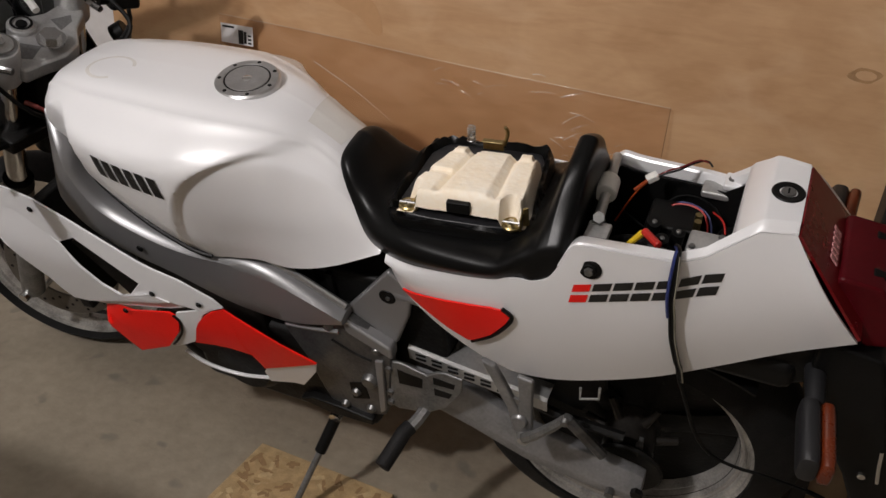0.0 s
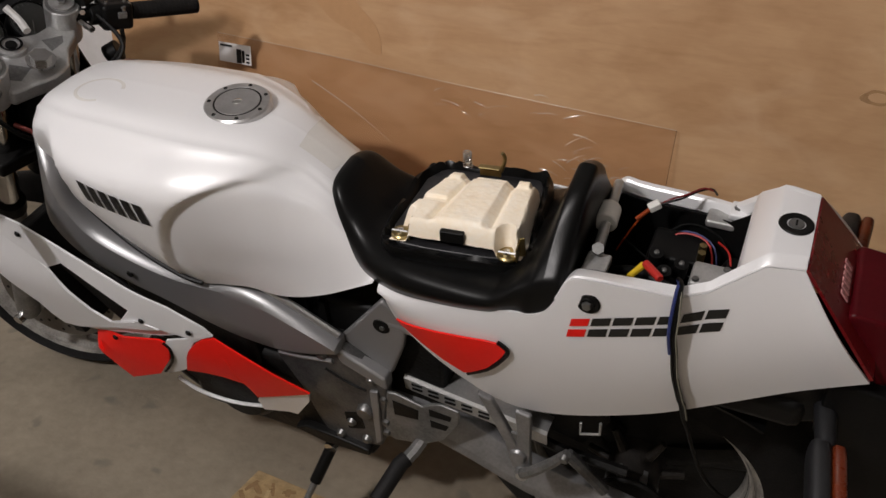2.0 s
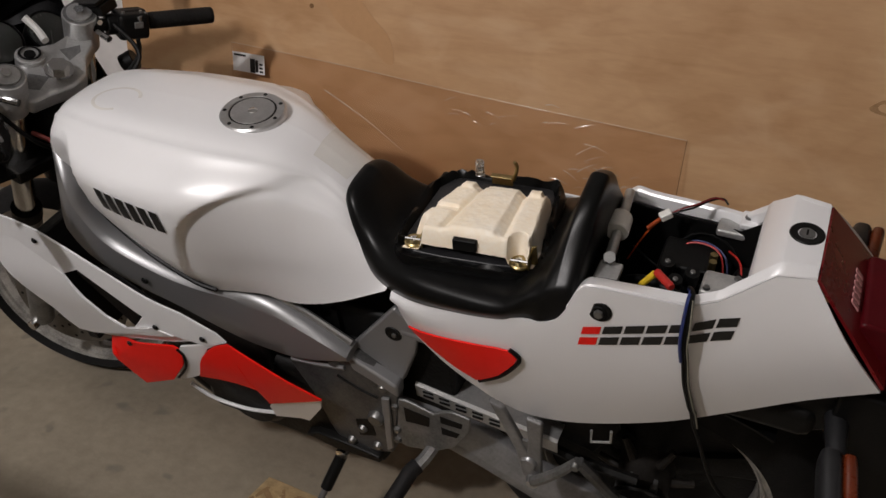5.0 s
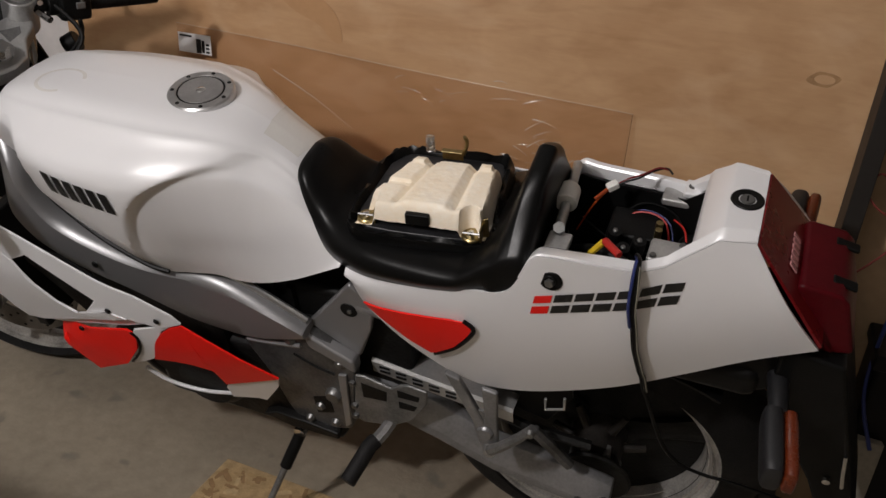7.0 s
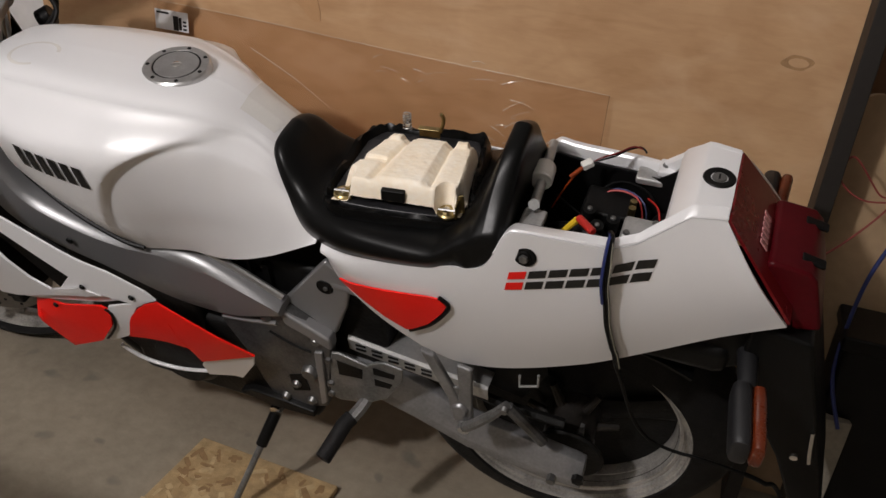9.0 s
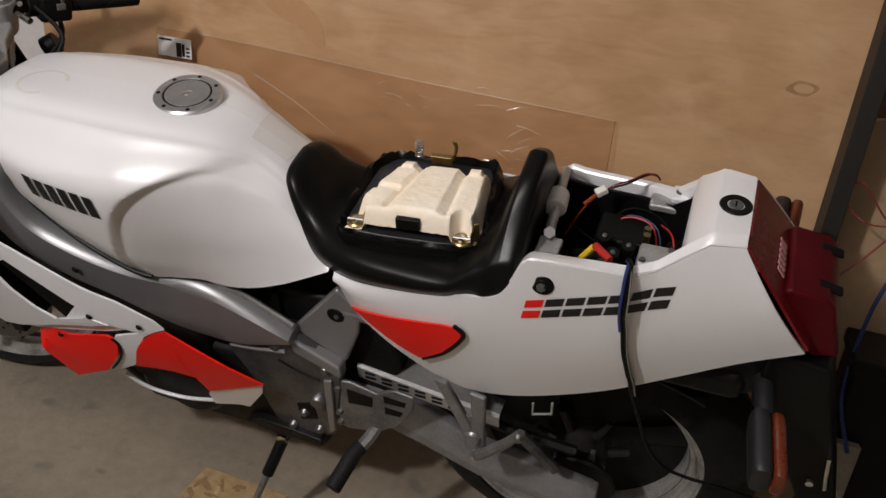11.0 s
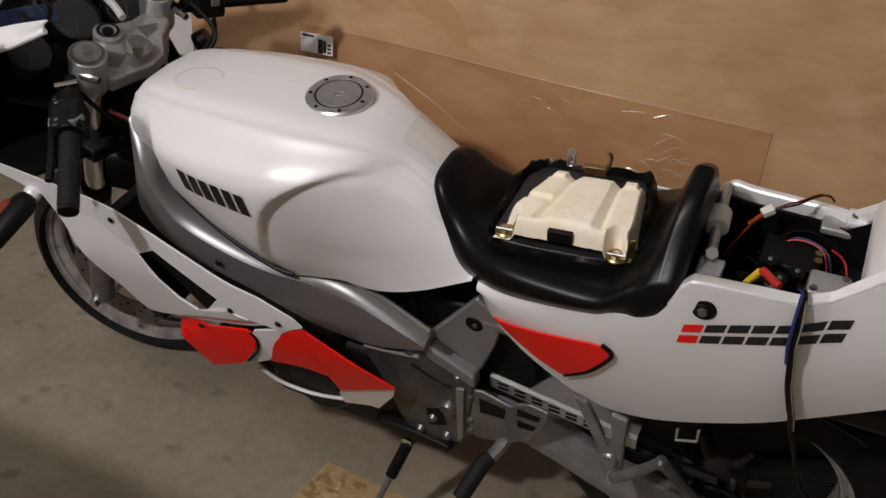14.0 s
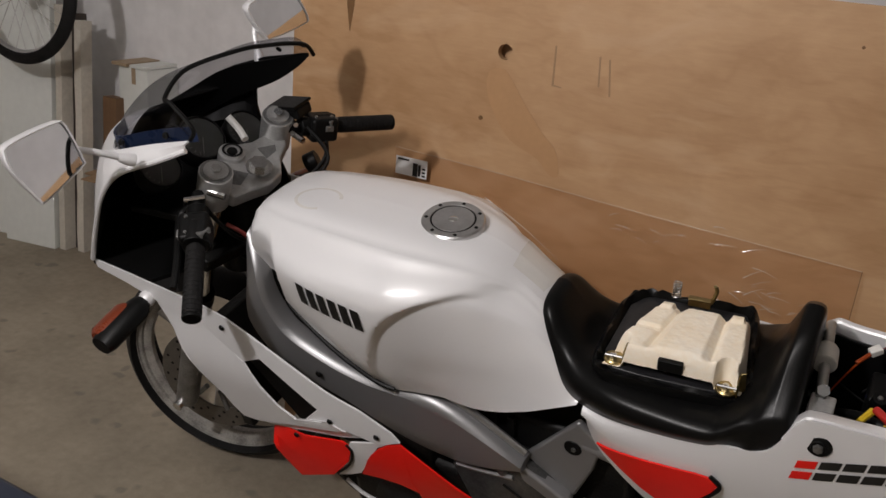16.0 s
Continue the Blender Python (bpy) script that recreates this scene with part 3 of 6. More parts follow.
def wheel(name, c, r, half, rim_r, axis, label, spokes=3, disc=True, dark=False, wide=.62):
    wh = part(name, rim_mesh(c, rim_r, half * wide, axis), M_RIM, bike, label)
    part("tyre", tyre_mesh(c, r, half, rim_r, axis), M_RUBBER, wh, "worn black road tyre")
    a = Vector(axis).normalized()
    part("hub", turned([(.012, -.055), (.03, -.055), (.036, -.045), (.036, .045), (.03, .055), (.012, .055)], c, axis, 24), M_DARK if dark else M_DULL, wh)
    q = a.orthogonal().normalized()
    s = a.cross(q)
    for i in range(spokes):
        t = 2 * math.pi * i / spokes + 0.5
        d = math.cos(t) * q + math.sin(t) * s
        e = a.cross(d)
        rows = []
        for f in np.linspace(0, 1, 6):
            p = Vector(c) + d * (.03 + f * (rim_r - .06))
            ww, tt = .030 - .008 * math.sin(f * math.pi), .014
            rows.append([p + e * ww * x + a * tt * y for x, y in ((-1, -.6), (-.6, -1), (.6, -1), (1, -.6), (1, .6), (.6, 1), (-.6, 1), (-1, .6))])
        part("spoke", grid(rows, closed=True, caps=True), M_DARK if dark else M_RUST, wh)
    if disc:
        dc = Vector(c) - a * .065 * (1 if a.y > 0 else -1)
        part("brake_disc", disc_mesh(dc, axis, .085, .14, .0022), M_DISC, wh, "drilled brown-grey brake disc")
        for i in range(6):
            t = 2 * math.pi * i / 6
            d = math.cos(t) * q + math.sin(t) * s
            part("disc_arm", tube([dc + d * .035, dc + d * .09], .007, 6), M_DULL, wh)
        for ring, rr in ((0, .098), (1, .113), (2, .128)):
            for i in range(14):
                t = 2 * math.pi * (i + ring * .33) / 14
                d = math.cos(t) * q + math.sin(t) * s
                pc = dc + d * rr - a * .0025 * (1 if a.y > 0 else -1)
                part("disc_hole", turned([(.0005, 0), (.0042, 0)], pc, axis, 8), M_BLACK, wh)
    return wh


STEER = radians(-13.5)
F_C = Vector((-0.267, 0.075, 0.269))
F_AX = Vector((math.sin(STEER), math.cos(STEER), -.105)).normalized()
wheel("front_wheel", F_C, .279, .052, .240, F_AX, "front wheel with a pale dusty rim")
R_C = Vector((1.105, 0.055, 0.295))
R_AX = Vector((-.09, .994, -.052)).normalized()
wheel("rear_wheel", R_C, .310, .070, .217, R_AX, "rear wheel with a pale dusty rim", disc=False, dark=True, wide=.88)

# ---- fork, yokes, bars ----
FK = Vector((0.04, 0, 0.985)) - Vector((-0.225, 0, 0.32))
for k in (-1, 1):
    top = Vector((0.0475, -.090, 0.978)) if k < 0 else Vector((.0215, .110, .986))
    bot = Vector((-.281, -.055, .264)) if k < 0 else Vector((-.290, .172, .258))
    fork = part("fork_leg", tube([bot, bot.lerp(top, .52)], .026, 16), M_DULL, bike, "dull grey fork slider")
    part("fork_tube", tube([bot.lerp(top, .5), top], .0195, 16), M_CHROME, fork, "bright fork tube")
    part("dust_seal", tube([bot.lerp(top, .515), bot.lerp(top, .55)], .028, 16), M_BLACK, fork)
    part("fork_clamp", tube([bot.lerp(top, .905), bot.lerp(top, 1.0)], .0295, 24), M_YOKE, fork, "cast aluminium clip-on clamp", bevel=.002)
    part("cap_ring", turned([(.019, .001), (.027, .001)], top, (top - bot).normalized(), 24, caps=False), M_DULL, fork, "dull ring round the fork cap")
    part("fork_cap", tube([bot.lerp(top, 1.0), bot.lerp(top, 1.006)], .021, 24), M_YOKE, fork)
    part("fork_cap_nut", tube([bot.lerp(top, 1.006), bot.lerp(top, 1.014)], .009, 6), M_CHROME, fork)
    part("axle_nut", tube([bot + Vector((0, k * .005, 0)), bot + Vector((0, k * .036, 0))], .012, 8), M_CHROME, fork)
    part("lower_clamp", tube([bot.lerp(top, .70), bot.lerp(top, .745)], .030, 16), M_DARK, fork)
rake = Vector((0.261, 0, 0.685)).normalized()
across = Vector((rake.z, 0, -rake.x))


def yoke(c, outline, t):
    """A plate square to the steering axis: outline of (back, side)."""
    bm = bmesh.new()
    lo, hi = [[bm.verts.new(Vector(c) + across * a + Vector((0, b, 0)) + rake * h) for a, b in outline] for h in (-t, 0)]
    bm.faces.new(lo), bm.faces.new(hi[::-1])
    n = len(lo)
    for i in range(n):
        bm.faces.new((lo[i], lo[(i + 1) % n], hi[(i + 1) % n], hi[i]))
    return bm


yk = part("top_yoke", yoke((0.024, 0.008, 0.943), [(-.046, -.022), (-.046, .018), (-.030, .048), (-.028, .096), (.004, .106), (.020, .090), (.034, .055), (.062, .022), (.066, -.014), (.054, -.050), (.044, -.088), (.012, -.090), (-.006, -.062), (-.020, -.046)], .030), M_YOKE, bike, "cast aluminium top yoke", bevel=.006)
part("yoke_pocket", yoke((0.024, 0.008, 0.9436), [(-.006, -.040), (.016, -.070), (.034, -.058), (.024, -.024)], .004), M_DULL, yk, "cast triangular pocket")
part("yoke_pocket", yoke((0.024, 0.008, 0.9436), [(-.010, .040), (.006, .072), (.018, .060), (.020, .030)], .004), M_DULL, yk)
ring = part("ignition_switch", turned([(.001, .004), (.013, .004), (.014, .007), (.019, .007), (.020, .004), (.024, .003), (.025, -.016)], (-.002, 0, 0.957), rake), M_YOKE, bike, "cast alloy ignition switch with a black ring and key slot")
part("switch_ring", turned([(.014, .0078), (.0185, .0078)], (-.002, 0, .957), rake, caps=False), M_BLACK, ring, "black lettered ring")
part("key_barrel", turned([(.001, .003), (.009, .003), (.0105, -.002)], Vector((-.002, 0, 0.957)) + rake * .004, rake, 20), M_BLACK, ring)
part("stem_nut", tube([Vector((.062, -.004, .946)), Vector((.062, -.004, .946)) + rake * .012], .017, 6), M_CHROME, bike, "bright steering stem nut")
part("stem_washer", tube([Vector((.062, -.004, .944)), Vector((.062, -.004, .944)) + rake * .004], .024, 24), M_CHROME, bike)

# clip-on bars
for k in (-1, 1):
    a = Vector((0.026, -.120, .945)) if k < 0 else Vector((.030, .112, .962))
    b = Vector((0.164, -.310, .860)) if k < 0 else Vector((0.138, .308, .903))
    d = (b - a).normalized()
    bar = part("handlebar", tube([a, b], .0115, 12), M_BLACK, bike, "black clip-on handlebar")
    g = part("grip", tube([a.lerp(b, .46), a.lerp(b, .48), a.lerp(b, .96), a.lerp(b, .97)], .0152, 16), M_RUBBER, bar, "ribbed black rubber grip")
    for f in np.linspace(.5, .94, 14):
        part("grip_rib", tube([a.lerp(b, f), a.lerp(b, f + .012)], .0160, 14), M_RUBBER, g)
    part("bar_end", tube([a.lerp(b, .97), a.lerp(b, 1.0)], .0155, 16), M_BLACK, bar, bevel=.002)
    part("switch_housing", tube([a.lerp(b, .28), a.lerp(b, .30), a.lerp(b, .42), a.lerp(b, .44)], .024, 10), M_BLACK, bar, "black switch housing", bevel=.003)
    part("lever_clamp", tube([a.lerp(b, .13), a.lerp(b, .25)], .019, 10), M_BLACK, bar, bevel=.003)
    fwd = Vector((-.045, 0, -.012)) if k > 0 else Vector((-.050, .02, .0))
    part("hand_lever", tube([a.lerp(b, .18) + fwd * .6, a.lerp(b, .35) + fwd * 1.25, a.lerp(b, .7) + fwd * 1.2, a.lerp(b, .93) + fwd * 1.35], .0065, 8, smooth=16), M_BLACK, bar, "black hand lever")
    turn = Matrix.Translation(a.lerp(b, .33)) @ d.to_track_quat("X", "Z").to_matrix().to_4x4()
    hs = part("switch_block", box(-.030, .026, -.026, .024, -.026, .022, m=turn), M_BLACK, bar, "black switch block", bevel=.008)
    for x_ in (-.018, .014):
        part("block_screw", turned([(.001, .003), (.003, .003), (.0035, 0)], turn @ Vector((x_, -.012, .022)), turn.to_3x3() @ Vector((0, 0, 1)), 8), M_STEEL, hs)
    part("rocker_switch", box(-.008, .008, -.006, .006, 0, .005, m=turn @ Matrix.Translation((.004, -.026, .004)) @ Matrix.Rotation(radians(90), 4, "X")), M_DULL, hs, "worn grey rocker switch", bevel=.002)
    part("bar_clamp_bolt", tube([turn @ Vector((-.062, -.02, .012)), turn @ Vector((-.062, .016, .014))], .005, 8), M_CHROME, bar)
    sw = a.lerp(b, .36) + Vector((.018, 0, .012))
    part("switch_button", box(-.008, .008, -.012, .012, -.004, .006, m=Matrix.Translation(sw)), M_DULL, bar, "pale switch button", bevel=.002)
    sgn = part("clip_on_bolt", tube([Vector((.045, .115 * k, .952)), Vector((.075, .108 * k, .945))], .006, 8), M_CHROME, bar)
mc = part("brake_reservoir", box(-.034, .034, -.022, .022, -.012, .010, m=pose(.022, .148, .982, 0, -8, 0)), M_BLACK, bike, "black brake fluid reservoir", bevel=.005)
part("reservoir_lid", box(-.034, .034, -.026, .026, 0, .006, m=pose(.022, .148, .982, 0, -8, 0) @ Matrix.Translation((0, 0, .010))), M_BLACK, mc, bevel=.002)
for i, pts in enumerate(([(.06, .18, .96), (.09, .15, .90), (.07, .09, .86), (.02, .05, .80)], [(.05, .14, .965), (.11, .13, .91), (.10, .07, .87), (.05, .03, .80)], [(.02, -.12, .93), (.06, -.10, .86), (.05, -.04, .80), (0, 0, .76)], [(.0, -.13, .93), (-.04, -.10, .85), (-.02, -.05, .78), (.02, 0, .70)])):
    part("control_cable", tube(pts, .0042, 8, smooth=18), M_BLACK, bike)
part("control_cap", tube([(.020, .165, .852), (.040, .180, .862)], .020, 16), M_BLACK, bike, "black rubber reservoir cap", bevel=.003)
part("loom_tape", tube([(.03, -.08, .86), (.06, -.07, .84), (.07, -.05, .80)], .004, 8, smooth=8), M_REDD, bike, "red wire loom")
part("head_tube", tube([Vector((.03, 0, .92)), Vector((.03, 0, .92)) - rake * .23], .036, 20), M_DARK, bike, "dark steering head")
part("lower_yoke", yoke((-.03, 0, .80), [(-.04, -.03), (-.04, .03), (0, .118), (.03, .118), (.05, .03), (.05, -.03), (.03, -.118), (0, -.118)], .03), M_DARK, bike, bevel=.004)

# ---- nose fairing ----
NOSE = [(.785, -.200, .207, -.34), (.80, -.197, .207, -.35), (.88, -.155, .207, -.35), (.945, -.118, .206, -.31), (.985, -.085, .203, -.25), (1.010, -.050, .200, -.19)]


def nose_rows(off):
    rows = []
    for w_, ul, hv, un in spline(NOSE, 26):
        r = []
        for a in np.linspace(-1, 1, 45):
            x = math.copysign(abs(math.sin(a * math.pi / 2)) ** 0.85, a)
            ue = ul - .05 * max(0, x)
            r.append((ue + (un + off - ue) * (1 - abs(x) ** 1.35), (hv - off * (1 if off < .008 else .8)) * x, w_ - off * .5))
        rows.append(r)
    return rows


low = [(p[0] + .002, p[1] * .995) for p in nose_rows(0)[0]]
part("fairing_floor", prism(low + [(-.06, .20), (.0, .10), (.0, -.10), (-.06, -.20)], .781, .789, plane="uv"), M_BLACK, bike, "matt black inner fairing floor")
part("fairing_inner_wall", prism([(.070, 1.097), (.062, 1.083), (.0, 1.054), (-.058, 1.022), (-.078, 1.00), (-.072, .94), (-.05, .88), (-.02, .79), (-.24, .785), (-.27, .90), (-.22, .985), (-.12, 1.043), (-.03, 1.075)], .158, .162), M_BLACK, bike, "matt black inner fairing panel")
nose = part("nose_fairing", grid(nose_rows(0)), M_WHITE, bike, "white nose fairing, matt black inside", solid=.004)
nose.data.materials.append(M_BLACK)
nose.modifiers["thick"].material_offset = 1
nose.modifiers["thick"].material_offset_rim = 1
part("cockpit_edge", tube([(.072, -.161, 1.059), (.02, -.180, 1.038), (-.06, -.200, 1.006), (-.112, -.207, .955), (-.155, -.211, .88), (-.197, -.211, .80)], .0045, 8, smooth=40), M_WHITE, bike, "white fairing edge")

# windscreen between the nose and a trimmed rear edge
S_LO = [(.085, -.150, 1.073), (.0, -.160, 1.054), (-.085, -.165, 1.028), (-.145, -.130, 1.010), (-.180, -.07, 1.002), (-.190, 0, 1.003),
        (-.172, .07, 1.015), (-.110, .13, 1.050), (.0, .150, 1.080), (.06, .152, 1.098), (.085, .151, 1.103)]
S_UP = [(.086, -.158, 1.080), (.093, -.154, 1.099), (.055, -.150, 1.131), (.033, -.140, 1.136), (.030, -.083, 1.158), (.067, 0, 1.163), (.083, .05, 1.155), (.100, .09, 1.146), (.107, .122, 1.132), (.100, .146, 1.104)]
sl, su = spline(S_LO, 45), spline(S_UP, 45)
rows = []
for s in np.linspace(0, 1, 14):
    r = sl * (1 - s) + su * s
    r[:, 2] += .020 * math.sin(math.pi * s)
    r[:, 0] -= .014 * math.sin(math.pi * s)
    rows.append(r)
scr = part("windscreen", grid(rows), M_SMOKE, bike, "smoked bubble windscreen")
part("screen_skirt", grid([sl[14:] + np.array((-.02, .006, -.075)) * f * np.clip((44.6 - np.arange(14, 45)) / 14, .1, 1)[:, None] for f in (0, .5, 1)]), M_BLACK, bike, "black inner skirt below the screen", solid=.002)
part("screen_trim", tube(su, .0038, 8), M_BLACK, scr, "black rubber edge trim")
for i in (3, 8, 36, 41):
    part("screen_screw", turned([(.001, .004), (.005, .003), (.006, 0)], sl[i] + np.array((0, 0, .014)), (0, math.copysign(1, sl[i][1]), .6), 12), M_BLACK, scr)
for k in (-1,):
    lo_e = spline([(.070, k * .160, 1.060), (.02, k * .178, 1.040), (-.055, k * .200, 1.010), (-.095, k * .205, .980)], 20)
    hi_e = spline([(.074, k * .152, 1.072), (.0, k * .161, 1.055), (-.085, k * .166, 1.029), (-.14, k * .150, 1.009)], 20)
    part("screen_surround", grid([lo_e, lo_e * .5 + hi_e * .5 + np.array((0, k * .004, .003)), hi_e]), M_WHITE, bike, "white fairing strip under the screen", solid=.003)
# strip along the screen's foot that stands in for a blue reflection
part("screen_reflection_strip", grid([sl[:18] + np.array((.004, .006, -.002)), sl[:18] * .985 + np.array((.002, .004, .040))]), M_SCREEN_REFL, scr, "dark blue strip painted as a reflection along the screen's foot", solid=.001)
# black inner panel under the screen
for k in (1,):
    pts_a = [(-.075, .170 * k, 1.012), (-.10, .175 * k, .998), (-.14, .160 * k, .990), (-.19, .12 * k, .975), (-.23, 0, .965)]
    pts_b = [(-.07, .15 * k, .95), (-.09, .15 * k, .947), (-.13, .13 * k, .94), (-.17, .10 * k, .935), (-.20, 0, .93)]
    part("dash_panel", grid([spline(pts_a, 20), spline(pts_b, 20)]), M_BLACK, bike, "black inner dash panel", solid=.003)


# ---- instruments ----
def gauge(c, r, label):
    ax = Vector((.72, -.05, .69)).normalized()
    c = Vector(c)
    g = part("gauge", turned([(r * .8, -.05), (r, -.035), (r * 1.06, 0), (r, .004), (r * .93, .001), (.001, -.001)], c, ax, 32), M_BLACK, bike, label)
    part("dial", turned([(r * .92, .0016), (.001, .0016)], c, ax, 32), M_DIAL, g, "grey-black dial")
    q = Vector((0, 1, 0))
    s = ax.cross(q).normalized()
    for i in range(17):
        t = radians(-40 + 260 * i / 16)
        d = q * math.cos(t) + s * math.sin(t)
        part("dial_mark", tube([c + ax * .002 + d * r * .76, c + ax * .002 + d * r * .86], .0007, 4), M_DIALM, g)
    part("pointer", tube([c + ax * .003, c + ax * .003 + (q * -.5 + s * -.6) * r], .0008, 4), M_DIALM, g)
    part("glass", turned([(r * .94, .006), (.001, .009)], c, ax, 32), M_CLEARG, g, "clear gauge glass")


M_CLEARG = mat("gauge_glass", (0.9, 0.9, 0.9), 0.03, trans=1.0, ior=1.1)
gauge((-.068, -.108, .968), .037, "black round gauge with pale dial marks")
gauge((-.072, .002, .972), .043, "large black round gauge")
gauge((-.058, .100, .945), .040, "black round gauge with pale dial marks")
part("dash_board", prism([(-.13, -.15), (-.02, -.14), (.0, -.05), (.0, .05), (-.02, .14), (-.13, .15), (-.18, 0)], .885, .900, plane="uv"), M_BLACK, bike, "black instrument carrier", bevel=.004)
part("fairing_stay", tube([(-.008, .045, .962), (-.03, .055, .975), (-.05, .055, .995)], .007, 8, smooth=8), M_WPLAST, bike, "white bracket strip")


# ---- mirrors ----
def rear_mirror(k, poly, u, root, label):
    TILT_V, TILT_W = (.32, .37) if k < 0 else (-.05, .27)
    c = np.mean(poly, axis=0)
    rows = []
    for du, f in ((-.032, .35), (-.028, .72), (-.014, .95), (0, 1.0), (.003, .99), (.003, .945)):
        dense = spline(poly + [poly[0]], 60)[:-1]
        rows.append([(u + du - (p[1] - c[1]) * TILT_W - (p[0] - c[0]) * TILT_V, c[0] + (p[0] - c[0]) * f, c[1] + (p[1] - c[1]) * f) for p in dense])
    bm = grid(rows, closed=True)
    mh = part("mirror_housing", bm, M_WHITE, bike, label)
    bm = bmesh.new()
    dense = spline(poly + [poly[0]], 60)[:-1]
    bm.faces.new([bm.verts.new((u + .001 - (p[1] - c[1]) * TILT_W - (p[0] - c[0]) * TILT_V, c[0] + (p[0] - c[0]) * .94, c[1] + (p[1] - c[1]) * .94)) for p in dense])
    part("mirror_glass", bm, M_MIRROR, mh, "mirror glass", smooth=False)
    e = (u - .042, poly[3][0], poly[3][1] + .01) if k < 0 else (u - .02, poly[3][0], poly[3][1])
    part("mirror_stem", tube([root, (np.array(root) * .5 + np.array(e) * .5 + (0, 0, .002)), e, (u - .03, c[0] * .4 + poly[3][0] * .6, c[1])], .0055, 10, smooth=14), M_WHITE, mh, "slim white mirror stem")
    part("stem_boot", turned([(.010, -.004), (.0105, .004), (.0085, .014), (.0068, .022)], root, np.array(e) - np.array(root), 16), M_WHITE, mh)


rear_mirror(-1, [(-.341, 1.162), (-.296, 1.153), (-.281, 1.143), (-.284, 1.092), (-.295, 1.084), (-.383, 1.082), (-.395, 1.091), (-.408, 1.136), (-.404, 1.161), (-.392, 1.168)], 0.0, (-.003, -.206, 1.049), "white framed rear-view mirror on a stem")
rear_mirror(1, [(.264, 1.165), (.202, 1.168), (.169, 1.157), (.185, 1.102), (.199, 1.093), (.285, 1.090), (.309, 1.099), (.295, 1.152)], -.05, (-.05, .165, 1.06), "white framed rear-view mirror on a stem")


# ---- side fairings ----
def curved_panel(outline, v, bulge, n=0):
    """A side panel: outline of (u, w), curved out towards its middle, at side v."""
    bm = bmesh.new()
    vs = [bm.verts.new((a, 0, b)) for a, b in outline]
    f = bm.faces.new(vs)
    bmesh.ops.triangulate(bm, faces=[f])
    bmesh.ops.subdivide_edges(bm, edges=bm.edges[:], cuts=3, use_grid_fill=True)
    for q in bm.verts:
        q.co.y = v(q.co.x, q.co.z)
    return bm


def fair_v(k):
    return lambda u, w: k * (.205 + .012 * math.sin(math.pi * min(1, max(0, (w - .40) / .40))) - .035 * max(0, (u - .33) / .27) - .05 * max(0, (.55 - w) / .2) * .5)


FAIR_TOP = [(-.198, .795), (-.109, .790), (-.014, .783), (.063, .778), (.116, .769), (.178, .746), (.23, .725), (.30, .696), (.38, .668), (.436, .636), (.450, .619), (.41, .601), (.358, .610), (.318, .622), (.297, .640), (.182, .707), (.142, .686), (.06, .735), (-.06, .754), (-.12, .768), (-.195, .780)]
FAIR_LOW = [(-.06, .754), (.06, .735), (.142, .686), (.204, .607), (.238, .588), (.262, .597), (.318, .622), (.350, .611), (.224, .566), (.137, .532), (.098, .526), (.065, .571), (.022, .618), (-.006, .662), (-.021, .700), (-.045, .732)]
STRIP = [(.110, .527), (.137, .534), (.224, .568), (.350, .613), (.41, .603), (.335, .580), (.240, .552), (.163, .526), (.137, .522)]
FLAP = [(.150, .522), (.163, .524), (.336, .578), (.347, .574), (.352, .562), (.343, .531), (.300, .472), (.212, .417), (.190, .443), (.167, .475)]
BRIDGE = [(.352, .582), (.41, .602), (.447, .617), (.424, .604), (.405, .590), (.388, .568), (.377, .545), (.357, .497), (.299, .456), (.322, .495), (.345, .525), (.355, .562)]
RED2 = [(.449, .614), (.424, .602), (.407, .587), (.390, .566), (.379, .543), (.360, .498), (.40, .502), (.432, .500), (.466, .490), (.478, .466), (.476, .443), (.574, .492), (.592, .501), (.52, .560)]
LOWW = [(.466, .421), (.476, .440), (.566, .484), (.586, .490), (.578, .462), (.536, .396), (.519, .398), (.467, .386)]


def flap_v(u, w):
    """The flap: folded along a line, its upper front corner laid back."""
    d = ((w - .472) * .101 - (u - .149) * .084) / .131
    return .214 - .10 * max(0, .50 - w) - .9 * max(0, d) * max(0, min(1, (.30 - u) / .12))


